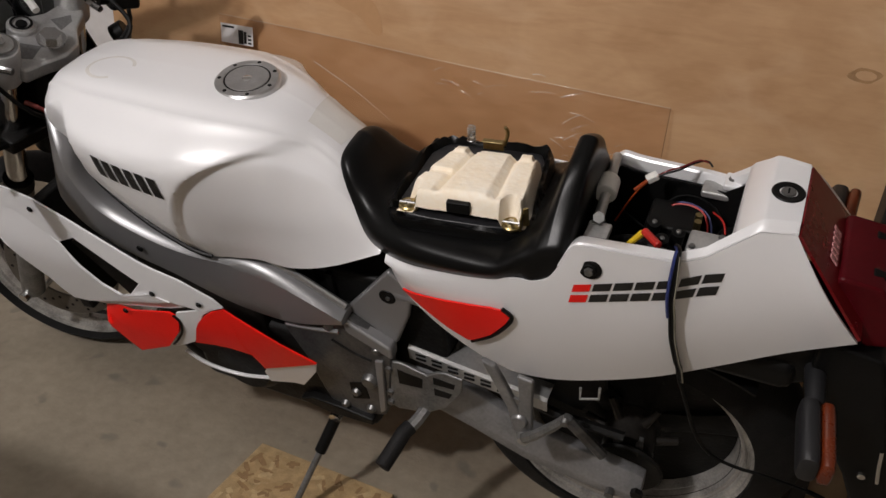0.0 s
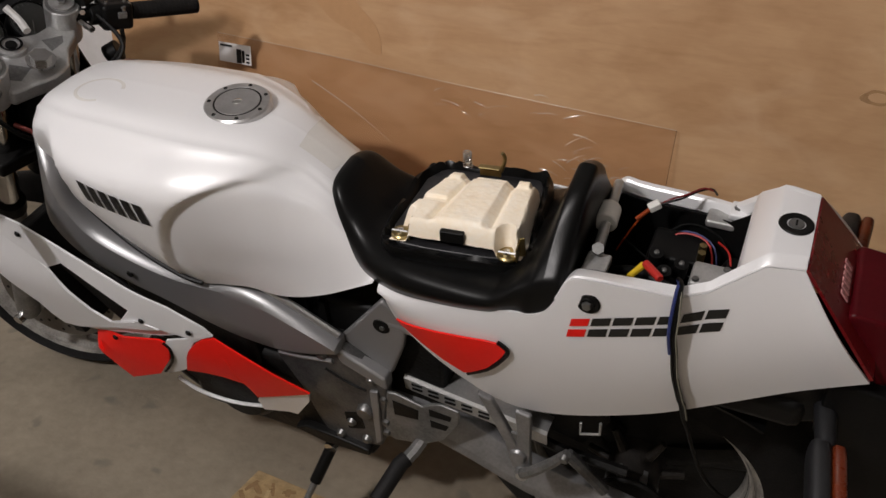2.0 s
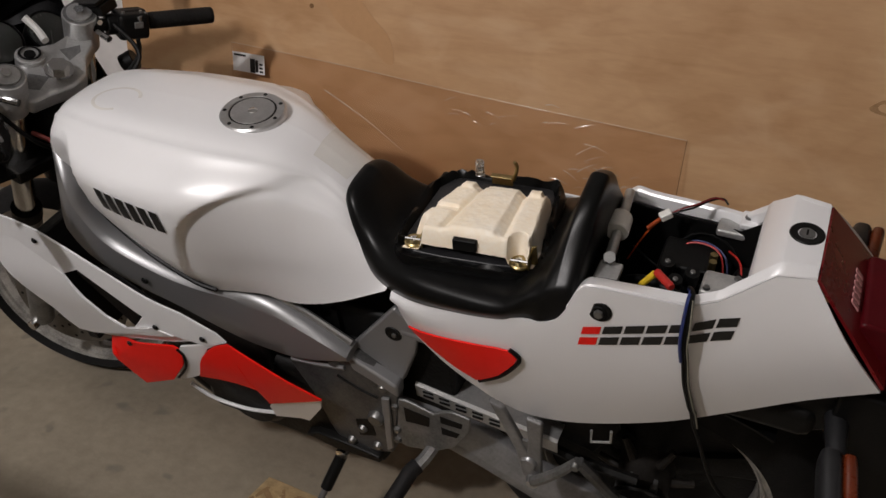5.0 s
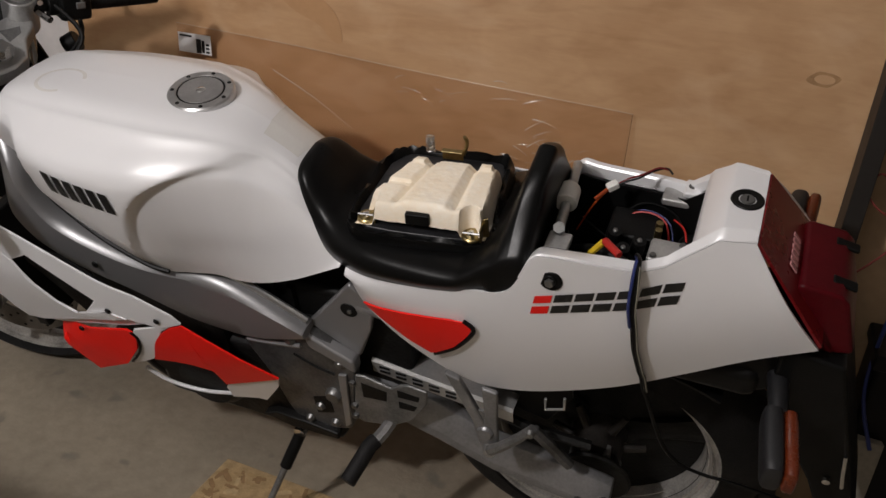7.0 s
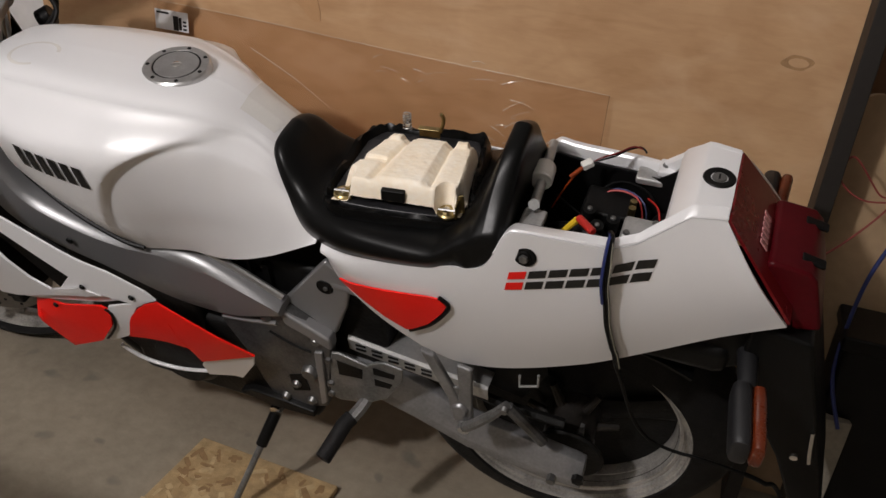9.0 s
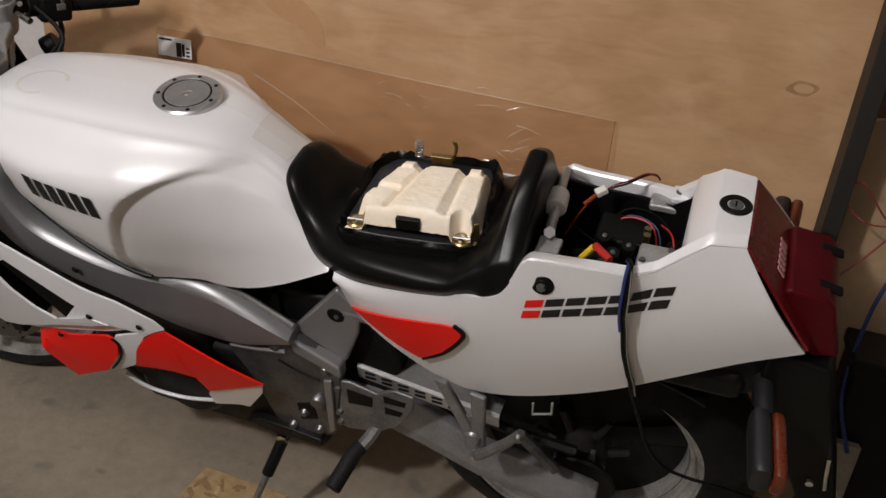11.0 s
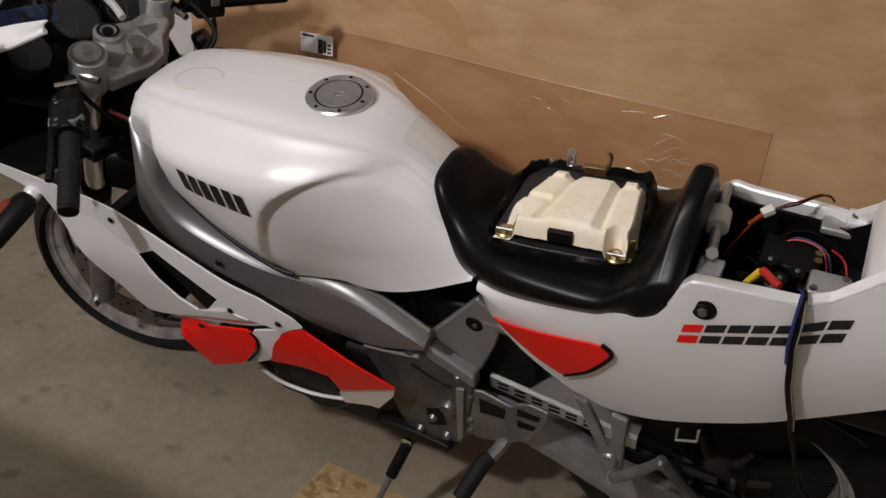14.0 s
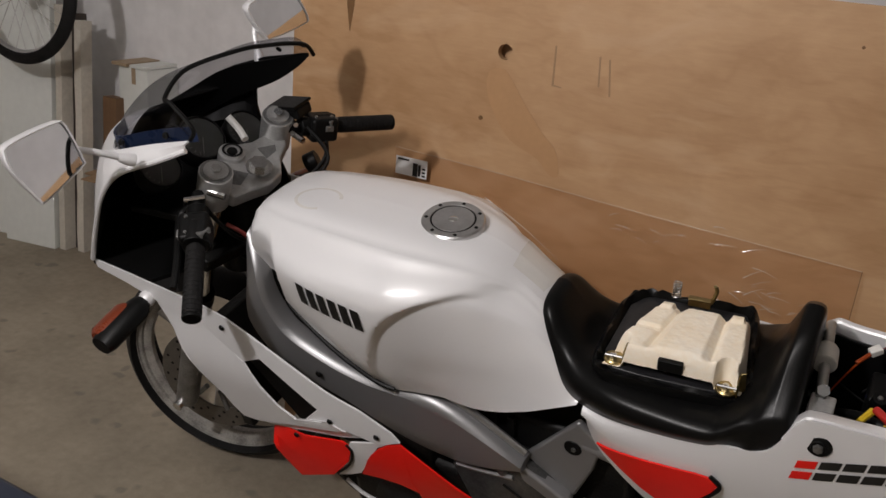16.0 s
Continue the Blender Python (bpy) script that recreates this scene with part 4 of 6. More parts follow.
for k in (-1, 1):
    fp = part("side_fairing", curved_panel(FAIR_TOP, fair_v(k), 0), M_WHITE, bike, "white side fairing with an air slot", solid=.004)
    part("side_fairing_blade", curved_panel(FAIR_LOW, lambda u, w: fair_v(k)(u, w) - k * .004 + k * .010 * max(0, 1 - abs(w - .65) / .08), 0), M_WHITE, fp, solid=.004)
    part("fairing_strip", curved_panel(STRIP, lambda u, w: fair_v(k)(u, w) - k * .012, 0), M_WHITE, fp, solid=.004)
    part("red_flap", curved_panel(FLAP, lambda u, w: k * flap_v(u, w), 0), M_RED, fp, "red fairing flap", solid=.004)
    part("fairing_bridge", curved_panel(BRIDGE, lambda u, w: fair_v(k)(u, w) - k * .002, 0), M_WHITE, fp, solid=.004)
    part("red_panel", curved_panel(RED2, lambda u, w: fair_v(k)(u, w), 0), M_RED, fp, "red lower fairing panel", solid=.004)
    part("lower_fairing", curved_panel(LOWW, lambda u, w: fair_v(k)(u, w) - k * .004, 0), M_WHITE, fp, solid=.004)
    part("fairing_lip", tube([(u, fair_v(k)(u, w) - k * .01, w) for u, w in ((.300, .425), (.335, .390), (.40, .374), (.470, .386))], .0038, 8, smooth=12), M_WHITE, fp)
    part("black_piping", tube([(u, fair_v(k)(u, w) + k * .002, w) for u, w in ((.345, .576), (.354, .562), (.346, .528), (.320, .490), (.300, .466))], .0024, 6, smooth=10), M_BLACK, fp)
    part("slot_backing", prism([(.105, .635), (.15, .668), (.195, .668), (.325, .590), (.30, .53), (.20, .53)], k * .165, k * .170), M_BLACK, fp)
    part("slot_tab", prism([(.258, .594), (.297, .640), (.318, .624), (.352, .611), (.318, .612)], k * .209, k * .2155), M_WHITE, fp, bevel=.002)
    # the duct's inner shade is a flat dark plate
    part("cavity_shade_plate", prism([(.280, .42), (.34, .475), (.40, .50), (.47, .485), (.48, .41), (.40, .385), (.32, .385)], k * .150, k * .155), M_DARK, fp, "dark plate standing in for the shaded cavity behind the red panel")
    for u, w in ((.322, .626), (.236, .551), (.409, .620), (.107, .748)):
        sc = part("fairing_screw", turned([(.001, .003), (.0045, .0022), (.0058, 0)], (u, fair_v(k)(u, w) + k * .004, w), (0, k, 0), 14), M_BLACK, fp, "black fairing screw")
# ---- front indicators ----
for k in (-1, 1):
    a, b = Vector((-.072, .205 * k, .752)), Vector((-.080, .325 * k, .722))
    rows = []
    for f, h, t in ((.0, .012, .012), (.14, .014, .013), (.20, .022, .018), (.3, .026, .020), (.9, .026, .020), (1.0, .022, .016)):
        p = a.lerp(b, f)
        rows.append([p + Vector((h * math.cos(x), 0, t * math.sin(x))) for x in np.linspace(0, 2 * math.pi, 12, endpoint=False)])
    ind = part("indicator", grid(rows, closed=True, caps=True), M_BLACK, bike, "black front indicator with amber lens")
    rows = []
    for f, h, t in ((.36, .018, .015), (.42, .026, .017), (.88, .026, .017), (.94, .018, .013)):
        p = a.lerp(b, f) + Vector((-.012, 0, .004))
        rows.append([p + Vector((h * math.cos(x), 0, t * math.sin(x))) for x in np.linspace(0, 2 * math.pi, 12, endpoint=False)])
    part("amber_lens", grid(rows, closed=True, caps=True), M_FAMB, ind, "amber lens")
    part("indicator_boot", turned([(.014, 0), (.016, .01), (.011, .022)], a, b - a, 14), M_WHITE, ind)

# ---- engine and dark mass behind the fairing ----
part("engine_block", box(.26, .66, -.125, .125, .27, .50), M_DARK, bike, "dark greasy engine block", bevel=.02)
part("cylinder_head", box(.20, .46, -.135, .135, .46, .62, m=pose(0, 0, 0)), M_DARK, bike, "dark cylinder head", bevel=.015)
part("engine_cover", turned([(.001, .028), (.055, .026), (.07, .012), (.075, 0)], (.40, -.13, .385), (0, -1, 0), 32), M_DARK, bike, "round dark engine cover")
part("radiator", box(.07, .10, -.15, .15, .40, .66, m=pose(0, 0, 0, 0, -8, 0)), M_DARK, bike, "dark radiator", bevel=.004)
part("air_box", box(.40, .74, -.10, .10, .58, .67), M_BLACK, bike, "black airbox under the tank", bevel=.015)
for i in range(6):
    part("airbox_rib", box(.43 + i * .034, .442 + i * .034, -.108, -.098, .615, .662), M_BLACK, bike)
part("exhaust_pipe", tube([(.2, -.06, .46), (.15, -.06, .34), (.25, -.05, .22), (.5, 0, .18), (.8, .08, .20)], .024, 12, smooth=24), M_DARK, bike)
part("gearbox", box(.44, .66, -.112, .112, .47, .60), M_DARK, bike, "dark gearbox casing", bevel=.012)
# added dark mass that hides the plywood showing below the seat
part("dark_filler", box(.66, .80, -.085, .085, .44, .63), M_DARK, bike, "added dark filler block behind the pivot plates", bevel=.008)
# ---- pivot plates, hangers, swingarm ----
PIVOT = [(.500, .520), (.525, .560), (.55, .563), (.63, .596), (.72, .540), (.705, .44), (.684, .335), (.632, .312), (.572, .318), (.556, .36), (.536, .441)]
TRI = [(.722, .712), (.763, .680), (.75, .615), (.720, .535), (.70, .548), (.630, .592)]
HANG = [(.718, .515), (.735, .518), (.783, .506), (.80, .520), (.817, .527), (.849, .523), (.846, .489), (.814, .429), (.776, .398), (.72, .383), (.701, .39)]
for k in (-1, 1):
    pv = part("pivot_plate", prism(PIVOT, k * .105, k * .128), M_PIV, bike, "silver frame pivot plate", bevel=.005)
    part("pivot_cap", turned([(.001, .012), (.012, .012), (.015, .008), (.016, 0)], (.665, k * .128, .435), (0, k, 0), 20), M_STEEL, pv)
    for u, w in ((.60, .556), (.69, .528), (.655, .345), (.60, .335), (.63, .385)):
        part("pivot_bolt", turned([(.001, .008), (.006, .008), (.0085, .004), (.010, 0)], (u, k * .128, w), (0, k, 0), 14), M_STEEL, pv)
    part("plate_rib", tube([(u, k * .129, w) for u, w in ((.512, .528), (.56, .535), (.62, .548))], .005, 6, smooth=8), M_SILVER, pv, "raised rib on the plate")
    part("plate_rib", tube([(u, k * .129, w) for u, w in ((.600, .520), (.640, .500), (.675, .492))], .0025, 6, smooth=8), M_DARK, pv)
    part("plate_rib", prism([(.683, .50), (.700, .505), (.690, .36), (.676, .345)], k * .127, k * .134), M_SILVER, pv, "upright flange on the plate", bevel=.003)
    part("plate_foot", prism([(.50, .315), (.53, .335), (.60, .330), (.66, .322), (.66, .305), (.56, .300)], k * .10, k * .140), M_DARK, pv, "dark lower edge", bevel=.004)
    part("pivot_recess", prism([(.62, .36), (.655, .375), (.65, .42), (.618, .405)], k * .1275, k * .1295), M_BLACK, pv)
    tp = part("subframe_gusset", prism(TRI, k * .098, k * .112), M_SILVER, bike, "silver triangular subframe gusset", bevel=.006)
    part("gusset_hole", turned([(.001, .0015), (.014, .0015), (.015, 0)], (.716, k * .1120, .652), (0, k, 0), 20), M_BLACK, tp)
    part("gusset_bolt", turned([(.001, .003), (.004, .003), (.0045, 0)], (.718, k * .1130, .651), (0, k, 0), 6), M_STEEL, tp)
    part("spar_ridge", prism([(.628, .592), (.72, .545), (.72, .515), (.636, .555)], k * .108, k * .134), M_SILVER, tp, bevel=.006)
    part("subframe_tube", tube([(.73, k * .10, .66), (.85, k * .10, .66), (1.0, k * .10, .72), (1.2, k * .09, .78)], .014, 10, smooth=12), M_SILVER, bike, "silver subframe tube")
    hp = part("footrest_hanger", prism(HANG, k * .128, k * .135), M_DULL, bike, "cast aluminium footrest hanger plate with slots", bevel=.003)
    for o in ([(.728, .500), (.775, .494), (.772, .468), (.728, .462)], [(.795, .508), (.835, .505), (.832, .492), (.795, .490)], [(.795, .478), (.828, .476), (.822, .462), (.795, .460)]):
        part("hanger_slot", prism(o, k * .1345, k * .1358), M_BLACK, hp)
    for u, w in ((.712, .495), (.708, .43), (.706, .40)):
        part("hanger_bolt", turned([(.001, .007), (.006, .006), (.007, 0)], (u, k * .135, w), (0, k, 0), 6), M_STEEL, hp)
    pg = part("footpeg", tube([(.757, k * .165, .390), (.750, k * .180, .387), (.736, k * .240, .364), (.735, k * .244, .363)], .0145, 12), M_RUBBER, bike, "black rubber footpeg", bevel=.002)
    part("peg_bracket", tube([(.770, k * .13, .40), (.765, k * .15, .395), (.752, k * .18, .386)], .012, 8), M_DULL, pg)
    rows = []
    for u, w, h, vo in ((.66, .44, .034, .10), (.76, .42, .036, .106), (.845, .393, .032, .110), (.95, .342, .028, .110), (1.07, .320, .027, .110), (1.14, .311, .022, .110), (1.155, .309, .018, .110)):
        vi = vo - .046
        rows.append([(u, k * vi, w - h), (u, k * vi, w + h), (u, k * (vi + .003), w + h + .004), (u, k * (vo - .026), w + h + .004), (u, k * (vo - .023), w + h + .002), (u, k * (vo - .001), w - .20 * h), (u, k * vo, w - .26 * h), (u, k * vo, w - h), (u, k * (vo - .003), w - h - .003), (u, k * (vi + .003), w - h - .003)])
    sa = part("swingarm", grid(rows, closed=True, caps=True), M_SWING, bike, "aluminium box-section swingarm", bevel=.002)
    part("adjuster_bolt", tube([(1.105, k * .110, .305), (1.105, k * .124, .305)], .008, 6), M_STEEL, sa)
    part("axle_end_nut", tube([(1.150, k * .11, .325), (1.150, k * .120, .325)], .011, 6), M_DARK, sa)
    # pillion footrest bracket
    br = part("pillion_bracket", prism([(.892, .622), (.916, .614), (.940, .556), (.954, .520), (.974, .470), (.972, .452), (.956, .446), (.944, .462), (.934, .520)], k * .146, k * .158), M_SWING, bike, "cast aluminium pillion footrest bracket", bevel=.004)
    part("bracket_strut", prism([(.951, .606), (.977, .602), (.976, .540), (.977, .468), (.962, .448), (.950, .500), (.954, .540)], k * .147, k * .157), M_SWING, br, bevel=.004)
    part("bracket_web", prism([(.930, .545), (.958, .545), (.958, .470), (.942, .480)], k * .149, k * .154), M_DULL, br)
    part("bracket_boss", turned([(.001, .005), (.011, .005), (.014, .002), (.015, -.002)], (.956, k * .158, .497), (0, k, 0), 18), M_SWING, br)
    part("bracket_foot", turned([(.001, .010), (.009, .009), (.013, -.004), (.013, -.010)], (.964, k * .160, .456), (0, k, 0), 16), M_ALU, br)
    part("pillion_peg", tube([(.966, k * .164, .462), (.985, k * .168, .486), (1.015, k * .168, .525), (1.036, k * .166, .556)], .0095, 8, r2=.0075), M_DULL, br, "folded pillion peg")
    part("peg_pin", turned([(.001, .008), (.006, .007), (.008, 0)], (1.034, k * .172, .553), (0, k, 0), 10), M_STEEL, br)
    part("exhaust_stay", tube([(1.022, k * .11, .470), (1.055, k * .108, .430), (1.083, k * .105, .392)], .010, 8), M_PIV, br, "dull steel stay")
    part("hook_loop", tube([(1.041, k * .118, .572), (1.041, k * .118, .545), (1.070, k * .116, .555), (1.070, k * .116, .582)], .0023, 6), M_YOKE, bike, "white luggage hook loop")
cg = part("chain_guard", grid([[(u, v, w) for u, w in ((.728, a), (.80, a + b), (.88, a + 2 * b), (.98, a + 3.2 * b))] for v, a, b in ((-.088, .478, -.011), (-.090, .506, -.011), (-.086, .510, -.011), (-.028, .504, -.011), (-.024, .498, -.011))]), M_YOKE, bike, "slotted aluminium chain guard", solid=.003)
for r_ in range(2):
    for i in range(6):
        u_ = .742 + i * .030
        part("guard_slot", box(u_, u_ + .019, -.0925, -.0905, .4965 - r_ * .011 - (u_ - .728) * .145, .5005 - r_ * .011 - (u_ - .728) * .145), M_BLACK, cg)
ch = part("drive_chain", tube([(.70, -.07, .465), (.85, -.07, .455), (1.0, -.07, .415), (1.11, -.07, .41)], .009, 6), M_DARK, bike, "greasy drive chain")
for i in range(15):
    u = .72 + i * .0145
    part("chain_link", box(u - .005, u + .005, -.077, -.063, .456 - (u - .72) * .13, .468 - (u - .72) * .13), M_DARK, ch)
part("sprocket", turned([(.02, .006), (.062, .006), (.066, 0), (.062, -.004), (.02, -.004)], (R_C.x + .012, -.045, R_C.z - .01), (0, 1, 0), 40), M_DARK, bike)
part("shock_absorber", tube([(.80, 0, .40), (.80, 0, .70)], .035, 16), M_DARK, bike)
# ---- side stand ----
inv = BIKE.inverted()
foot = inv @ Vector((-.335, 1.115, .022))
s0 = Vector((.572, -.12, .286))
s1 = s0.lerp(foot, .38)
sst = part("side_stand", tube([s0, s1], .0115, 10), M_BLACK, bike, "side stand, black above and bare steel below")
part("stand_rod", tube([s1, foot], .0065, 10), M_DULL, sst, "bare steel rod")
part("stand_foot", turned([(.001, .006), (.022, .005), (.024, -.003), (.001, -.004)], foot, inv.to_3x3() @ Vector((0, 0, 1)), 20), M_DULL, sst)
part("stand_bolt", turned([(.001, .01), (.012, .009), (.013, 0)], s0 + Vector((0, -.012, 0)), (0, -1, 0), 8), M_CHROME, sst)

# ---- mudguard, tail light, rear indicators ----
rows = []
for a in np.linspace(0, 1, 16):
    t = radians(120 - 62 * a)
    r = .325 + .02 * a
    rows.append([(R_C.x + r * math.cos(t), v, R_C.z + r * math.sin(t) - .02 * (v / .09) ** 2) for v in np.linspace(-.05, .09, 9)])
part("rear_mudguard", grid(rows), M_BLACK, bike, "black rear mudguard", solid=.006)
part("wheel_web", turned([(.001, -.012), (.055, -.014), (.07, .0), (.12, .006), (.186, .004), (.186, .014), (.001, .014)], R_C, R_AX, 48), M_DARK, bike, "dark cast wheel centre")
for r_, h_, ma in ((.2075, -.0500, M_GREASE), (.1985, -.0435, M_ALU), (.1925, -.032, M_GREASE), (.1900, -.018, M_ALU)):
    part("rim_step", turned([(r_ + .001, h_ - .0022), (r_ - .0026, h_), (r_ + .001, h_ + .0022)], R_C, R_AX, 72, caps=False), ma, bike, "stepped edge inside the wheel rim")
part("chain_side_guard", prism([(.90, .45), (1.03, .42), (1.07, .50), (1.06, .60), (.92, .60)], -.052, -.046), M_BLACK, bike, "black plastic guard beside the chain", bevel=.002)
part("hub_carrier", turned([(.012, -.095), (.022, -.095), (.026, -.085), (.044, -.08), (.048, -.02), (.06, 0)], R_C, R_AX, 32), M_GREASE, bike, "greasy sprocket carrier")
for i in range(6):
    d_ = Vector((math.cos(i * 1.047), 0, math.sin(i * 1.047)))
    part("carrier_nut", tube([R_C + d_ * .040 - R_AX * .066, R_C + d_ * .040 - R_AX * .088], .007, 6), M_DULL, bike, "dull sprocket nut")
    part("carrier_web", tube([R_C + d_ * .030 - R_AX * .04, R_C + d_ * .085 - R_AX * .022], .010, 8, r2=.007), M_GREASE, bike)
part("rear_brake_disc", turned([(.04, .003), (.166, .003), (.166, -.003), (.04, -.003)], R_C + R_AX * .085, R_AX, 48), M_DARK, bike, "dark rear brake disc")
part("under_tail_tray", box(.76, 1.33, -.085, .085, .645, .705, m=pose(0, 0, 0)), M_BLACK, bike, "black under-tail tray", bevel=.02)
part("under_tail_tray", prism([(1.05, .68), (1.385, .785), (1.40, .70), (1.30, .64), (1.05, .645)], -.075, .075), M_BLACK, bike, "black under-tail panel", bevel=.01)
part("plate_holder", prism([(1.34, .77), (1.42, .755), (1.50, .47), (1.53, .36), (1.49, .35), (1.43, .50), (1.34, .66)], -.085, .095), M_BLACK, bike, "black number plate holder", bevel=.006)
part("plate_stay", tube([(1.462, -.088, .585), (1.468, -.090, .545), (1.474, -.090, .515)], .003, 6), M_CHROME, bike, "bright wire stay beside the plate holder")
part("stay_bolt", turned([(.001, .006), (.006, .005), (.007, 0)], (1.452, -.087, .520), (0, -1, 0), 8), M_CHROME, bike)
tl = part("tail_light", prism([(1.334, .856), (1.340, .866), (1.388, .860), (1.400, .848), (1.425, .765), (1.388, .755), (1.376, .796)], -.066, .064), M_DRED2, bike, "red tail light lens", bevel=.008)
for k in (-1, 1):
    part("light_bump", box(-.018, .014, -.008, .008, 0, .006, m=pose(1.392, k * .036, .853, 0, 14, 0)), M_BLACK, tl, "black rubber bump", bevel=.005)
for i in range(6):
    part("pale_bar", box(-.008, .008, -.0034, .0034, .003, .0046, m=pose(1.324, -.048 + i * .011, .8745, 0, 53, 0)), M_PINK, bike, "pale lettering bar", smooth=False)
for k in (-1, 1):
    a, b = (Vector((1.347, -.068, .702)), Vector((1.364, -.238, .698))) if k < 0 else (Vector((1.333, .09, .778)), Vector((1.343, .222, .768)))
    ri = part("rear_indicator", tube([a, a.lerp(b, .45)], .015, 12, r2=.012), M_GREYR, bike, "grey-black rear indicator with amber lens")
    for nm, ma, off, h, deep in (("indicator_body", M_GREYR, -.008, .0135, .026), ("amber_lens", M_AMBER, .013, .0095, .024)):
        rows = []
        for f, g in ((.40, .55), (.44, .92), (.52, 1), (.93, 1), (.985, .86), (1.0, .6)):
            p = a.lerp(b, f) + Vector((off, 0, 0))
            rows.append([p + Vector((h * g * math.copysign(abs(math.cos(x)) ** .6, math.cos(x)), 0, deep * g * math.copysign(abs(math.sin(x)) ** .6, math.sin(x)))) for x in np.linspace(0, 2 * math.pi, 20, endpoint=False)])
        part(nm, grid(rows, closed=True, caps=True), ma, ri)

# ---- badges: plain blocks in the badges' colours ----


def tank_v(u, w):
    best = min(((p[0] - u) ** 2 + (p[2] - w) ** 2, p[1]) for p in TANK_PTS if p[1] < -.155)
    near = sorted((((p[0] - u) ** 2 + (p[2] - w) ** 2, p[1]) for p in TANK_PTS if p[1] < -.155))[:4]
    ws = [1 / (d + 1e-6) for d, _ in near]
    return sum(a * b[1] for a, b in zip(ws, near)) / sum(ws) - .0022


TANK_PTS = [tuple(p) for r in tank_rows(110, 60) for p in r]


def bars(name, u0, w0, ex, ey, strokes, surf, material, parent):
    """One plain block of a badge: strokes are boxes (s0, s1, t0, t1) in the block's own square."""
    bm = bmesh.new()
    for s0, s1, t0, t1 in strokes:
        rows = []
        for t in np.linspace(t0, t1, 4):
            r = []
            for s in np.linspace(s0, s1, 4):
                u, w = u0 + ex[0] * s + ey[0] * t, w0 + ex[1] * s + ey[1] * t
                r.append((u, surf(u, w), w))
            rows.append(r)
        grid(rows, bm=bm)
    return part(name, bm, material, parent, smooth=False)


for i in range(6):
    f = i / 6
    bars("badge_block", .283 + .132 * f, .850 - .008 * f, (.0220, -.0014), (-.007, .036), ((0, .74, 0, 1),), tank_v, M_INK, tank)
for i in range(7):
    f = i / 7
    bars("badge_block", 1.022 + .184 * f, .790 + .048 * f, (.0230, .0060), (.0055, .034), ((0, 1, .60, 1), (0, 1, 0, .42)), cowl_v, M_RED if i == 0 else M_INK, tail)
RT = [(0.763, 0.715), (0.810, 0.729), (0.860, 0.740), (0.911, 0.749), (0.930, 0.749), (0.941, 0.737), (0.935, 0.722), (0.910, 0.684), (0.878, 0.652), (0.869, 0.646), (0.836, 0.661), (0.798, 0.687)]
part("red_side_panel", curved_panel(RT, lambda u, w: cowl_v(u, w) - .003, 0), M_RED, tail, "red triangular side panel", solid=.003)
part("black_piping", tube([(u, cowl_v(u, w) - .003, w) for u, w in ((.930, .752), (.944, .739), (.938, .720), (.912, .681), (.875, .645))], .0032, 6, smooth=14), M_BLACK, tail)
cb = part("cowl_bolt", turned([(.001, .003), (.009, .003), (.010, .001), (.014, .001), (.016, -.001)], (1.046, cowl_v(1.046, .853) + .001, .853), (0, -1, .1), 20), M_BLACK, tail, "recessed cowl bolt in a black washer")
part("bolt_head", turned([(.001, .006), (.006, .005), (.007, 0)], (1.046, cowl_v(1.046, .853) - .001, .853), (0, -1, .1), 6), M_STEEL, cb)
# fuel cap
CAP = Vector((.469, -.019, .9500))
CAX = Vector((.04, -.02, 1)).normalized()
fc = part("fuel_cap", turned([(.001, .006), (.033, .006), (.034, .0045), (.036, .0045), (.037, .006), (.048, .0055), (.0505, .003), (.0515, -.010)], CAP, CAX, 48), M_ALU, bike, "brushed aluminium fuel cap with bolts")
qa = CAX.orthogonal().normalized()
for i in range(7):
    t = 2 * math.pi * i / 7
    d = qa * math.cos(t) + CAX.cross(qa) * math.sin(t)
    part("cap_bolt", turned([(.001, .0068), (.0024, .0068), (.0034, .0056)], CAP + d * .0430, CAX, 10), M_DARK, fc)
part("cap_keyhole", turned([(.001, .0070), (.006, .0070), (.0075, .006)], CAP, CAX, 16), M_CHROME, fc)
part("cap_groove", turned([(.033, .0052), (.0362, .0052)], CAP, CAX, 48, caps=False), M_DARK, fc)
part("tank_seam", tube([(.196, -.136, .787), (.22, -.143, .769), (.30, -.1545, .726), (.375, -.1555, .691), (.415, -.152, .682)], .0042, 8, smooth=40), M_BLACK, tank, "black gap under the lower edge of the tank")
# ring stain on the tank's top
def tank_top(u, v):
    near = sorted((((p[0] - u) ** 2 + (p[1] - v) ** 2, p[2]) for p in TANK_PTS if p[2] > .90 and abs(p[0] - u) < .03 and abs(p[1] - v) < .03))[:5]
    ws = [1 / (d + 1e-6) for d, _ in near]
    return sum(a * b[1] for a, b in zip(ws, near)) / sum(ws)


rows = []
for rr in (.030, .0325, .035):
    rows.append([(.232 + rr * 1.25 * math.cos(t), -.052 + rr * math.sin(t), tank_top(.232 + rr * 1.25 * math.cos(t), -.052 + rr * math.sin(t)) + .0006) for t in np.linspace(.3, 5.2, 40)])
part("ring_stain", grid(rows), M_RING, tank, "faint beige ring stain")
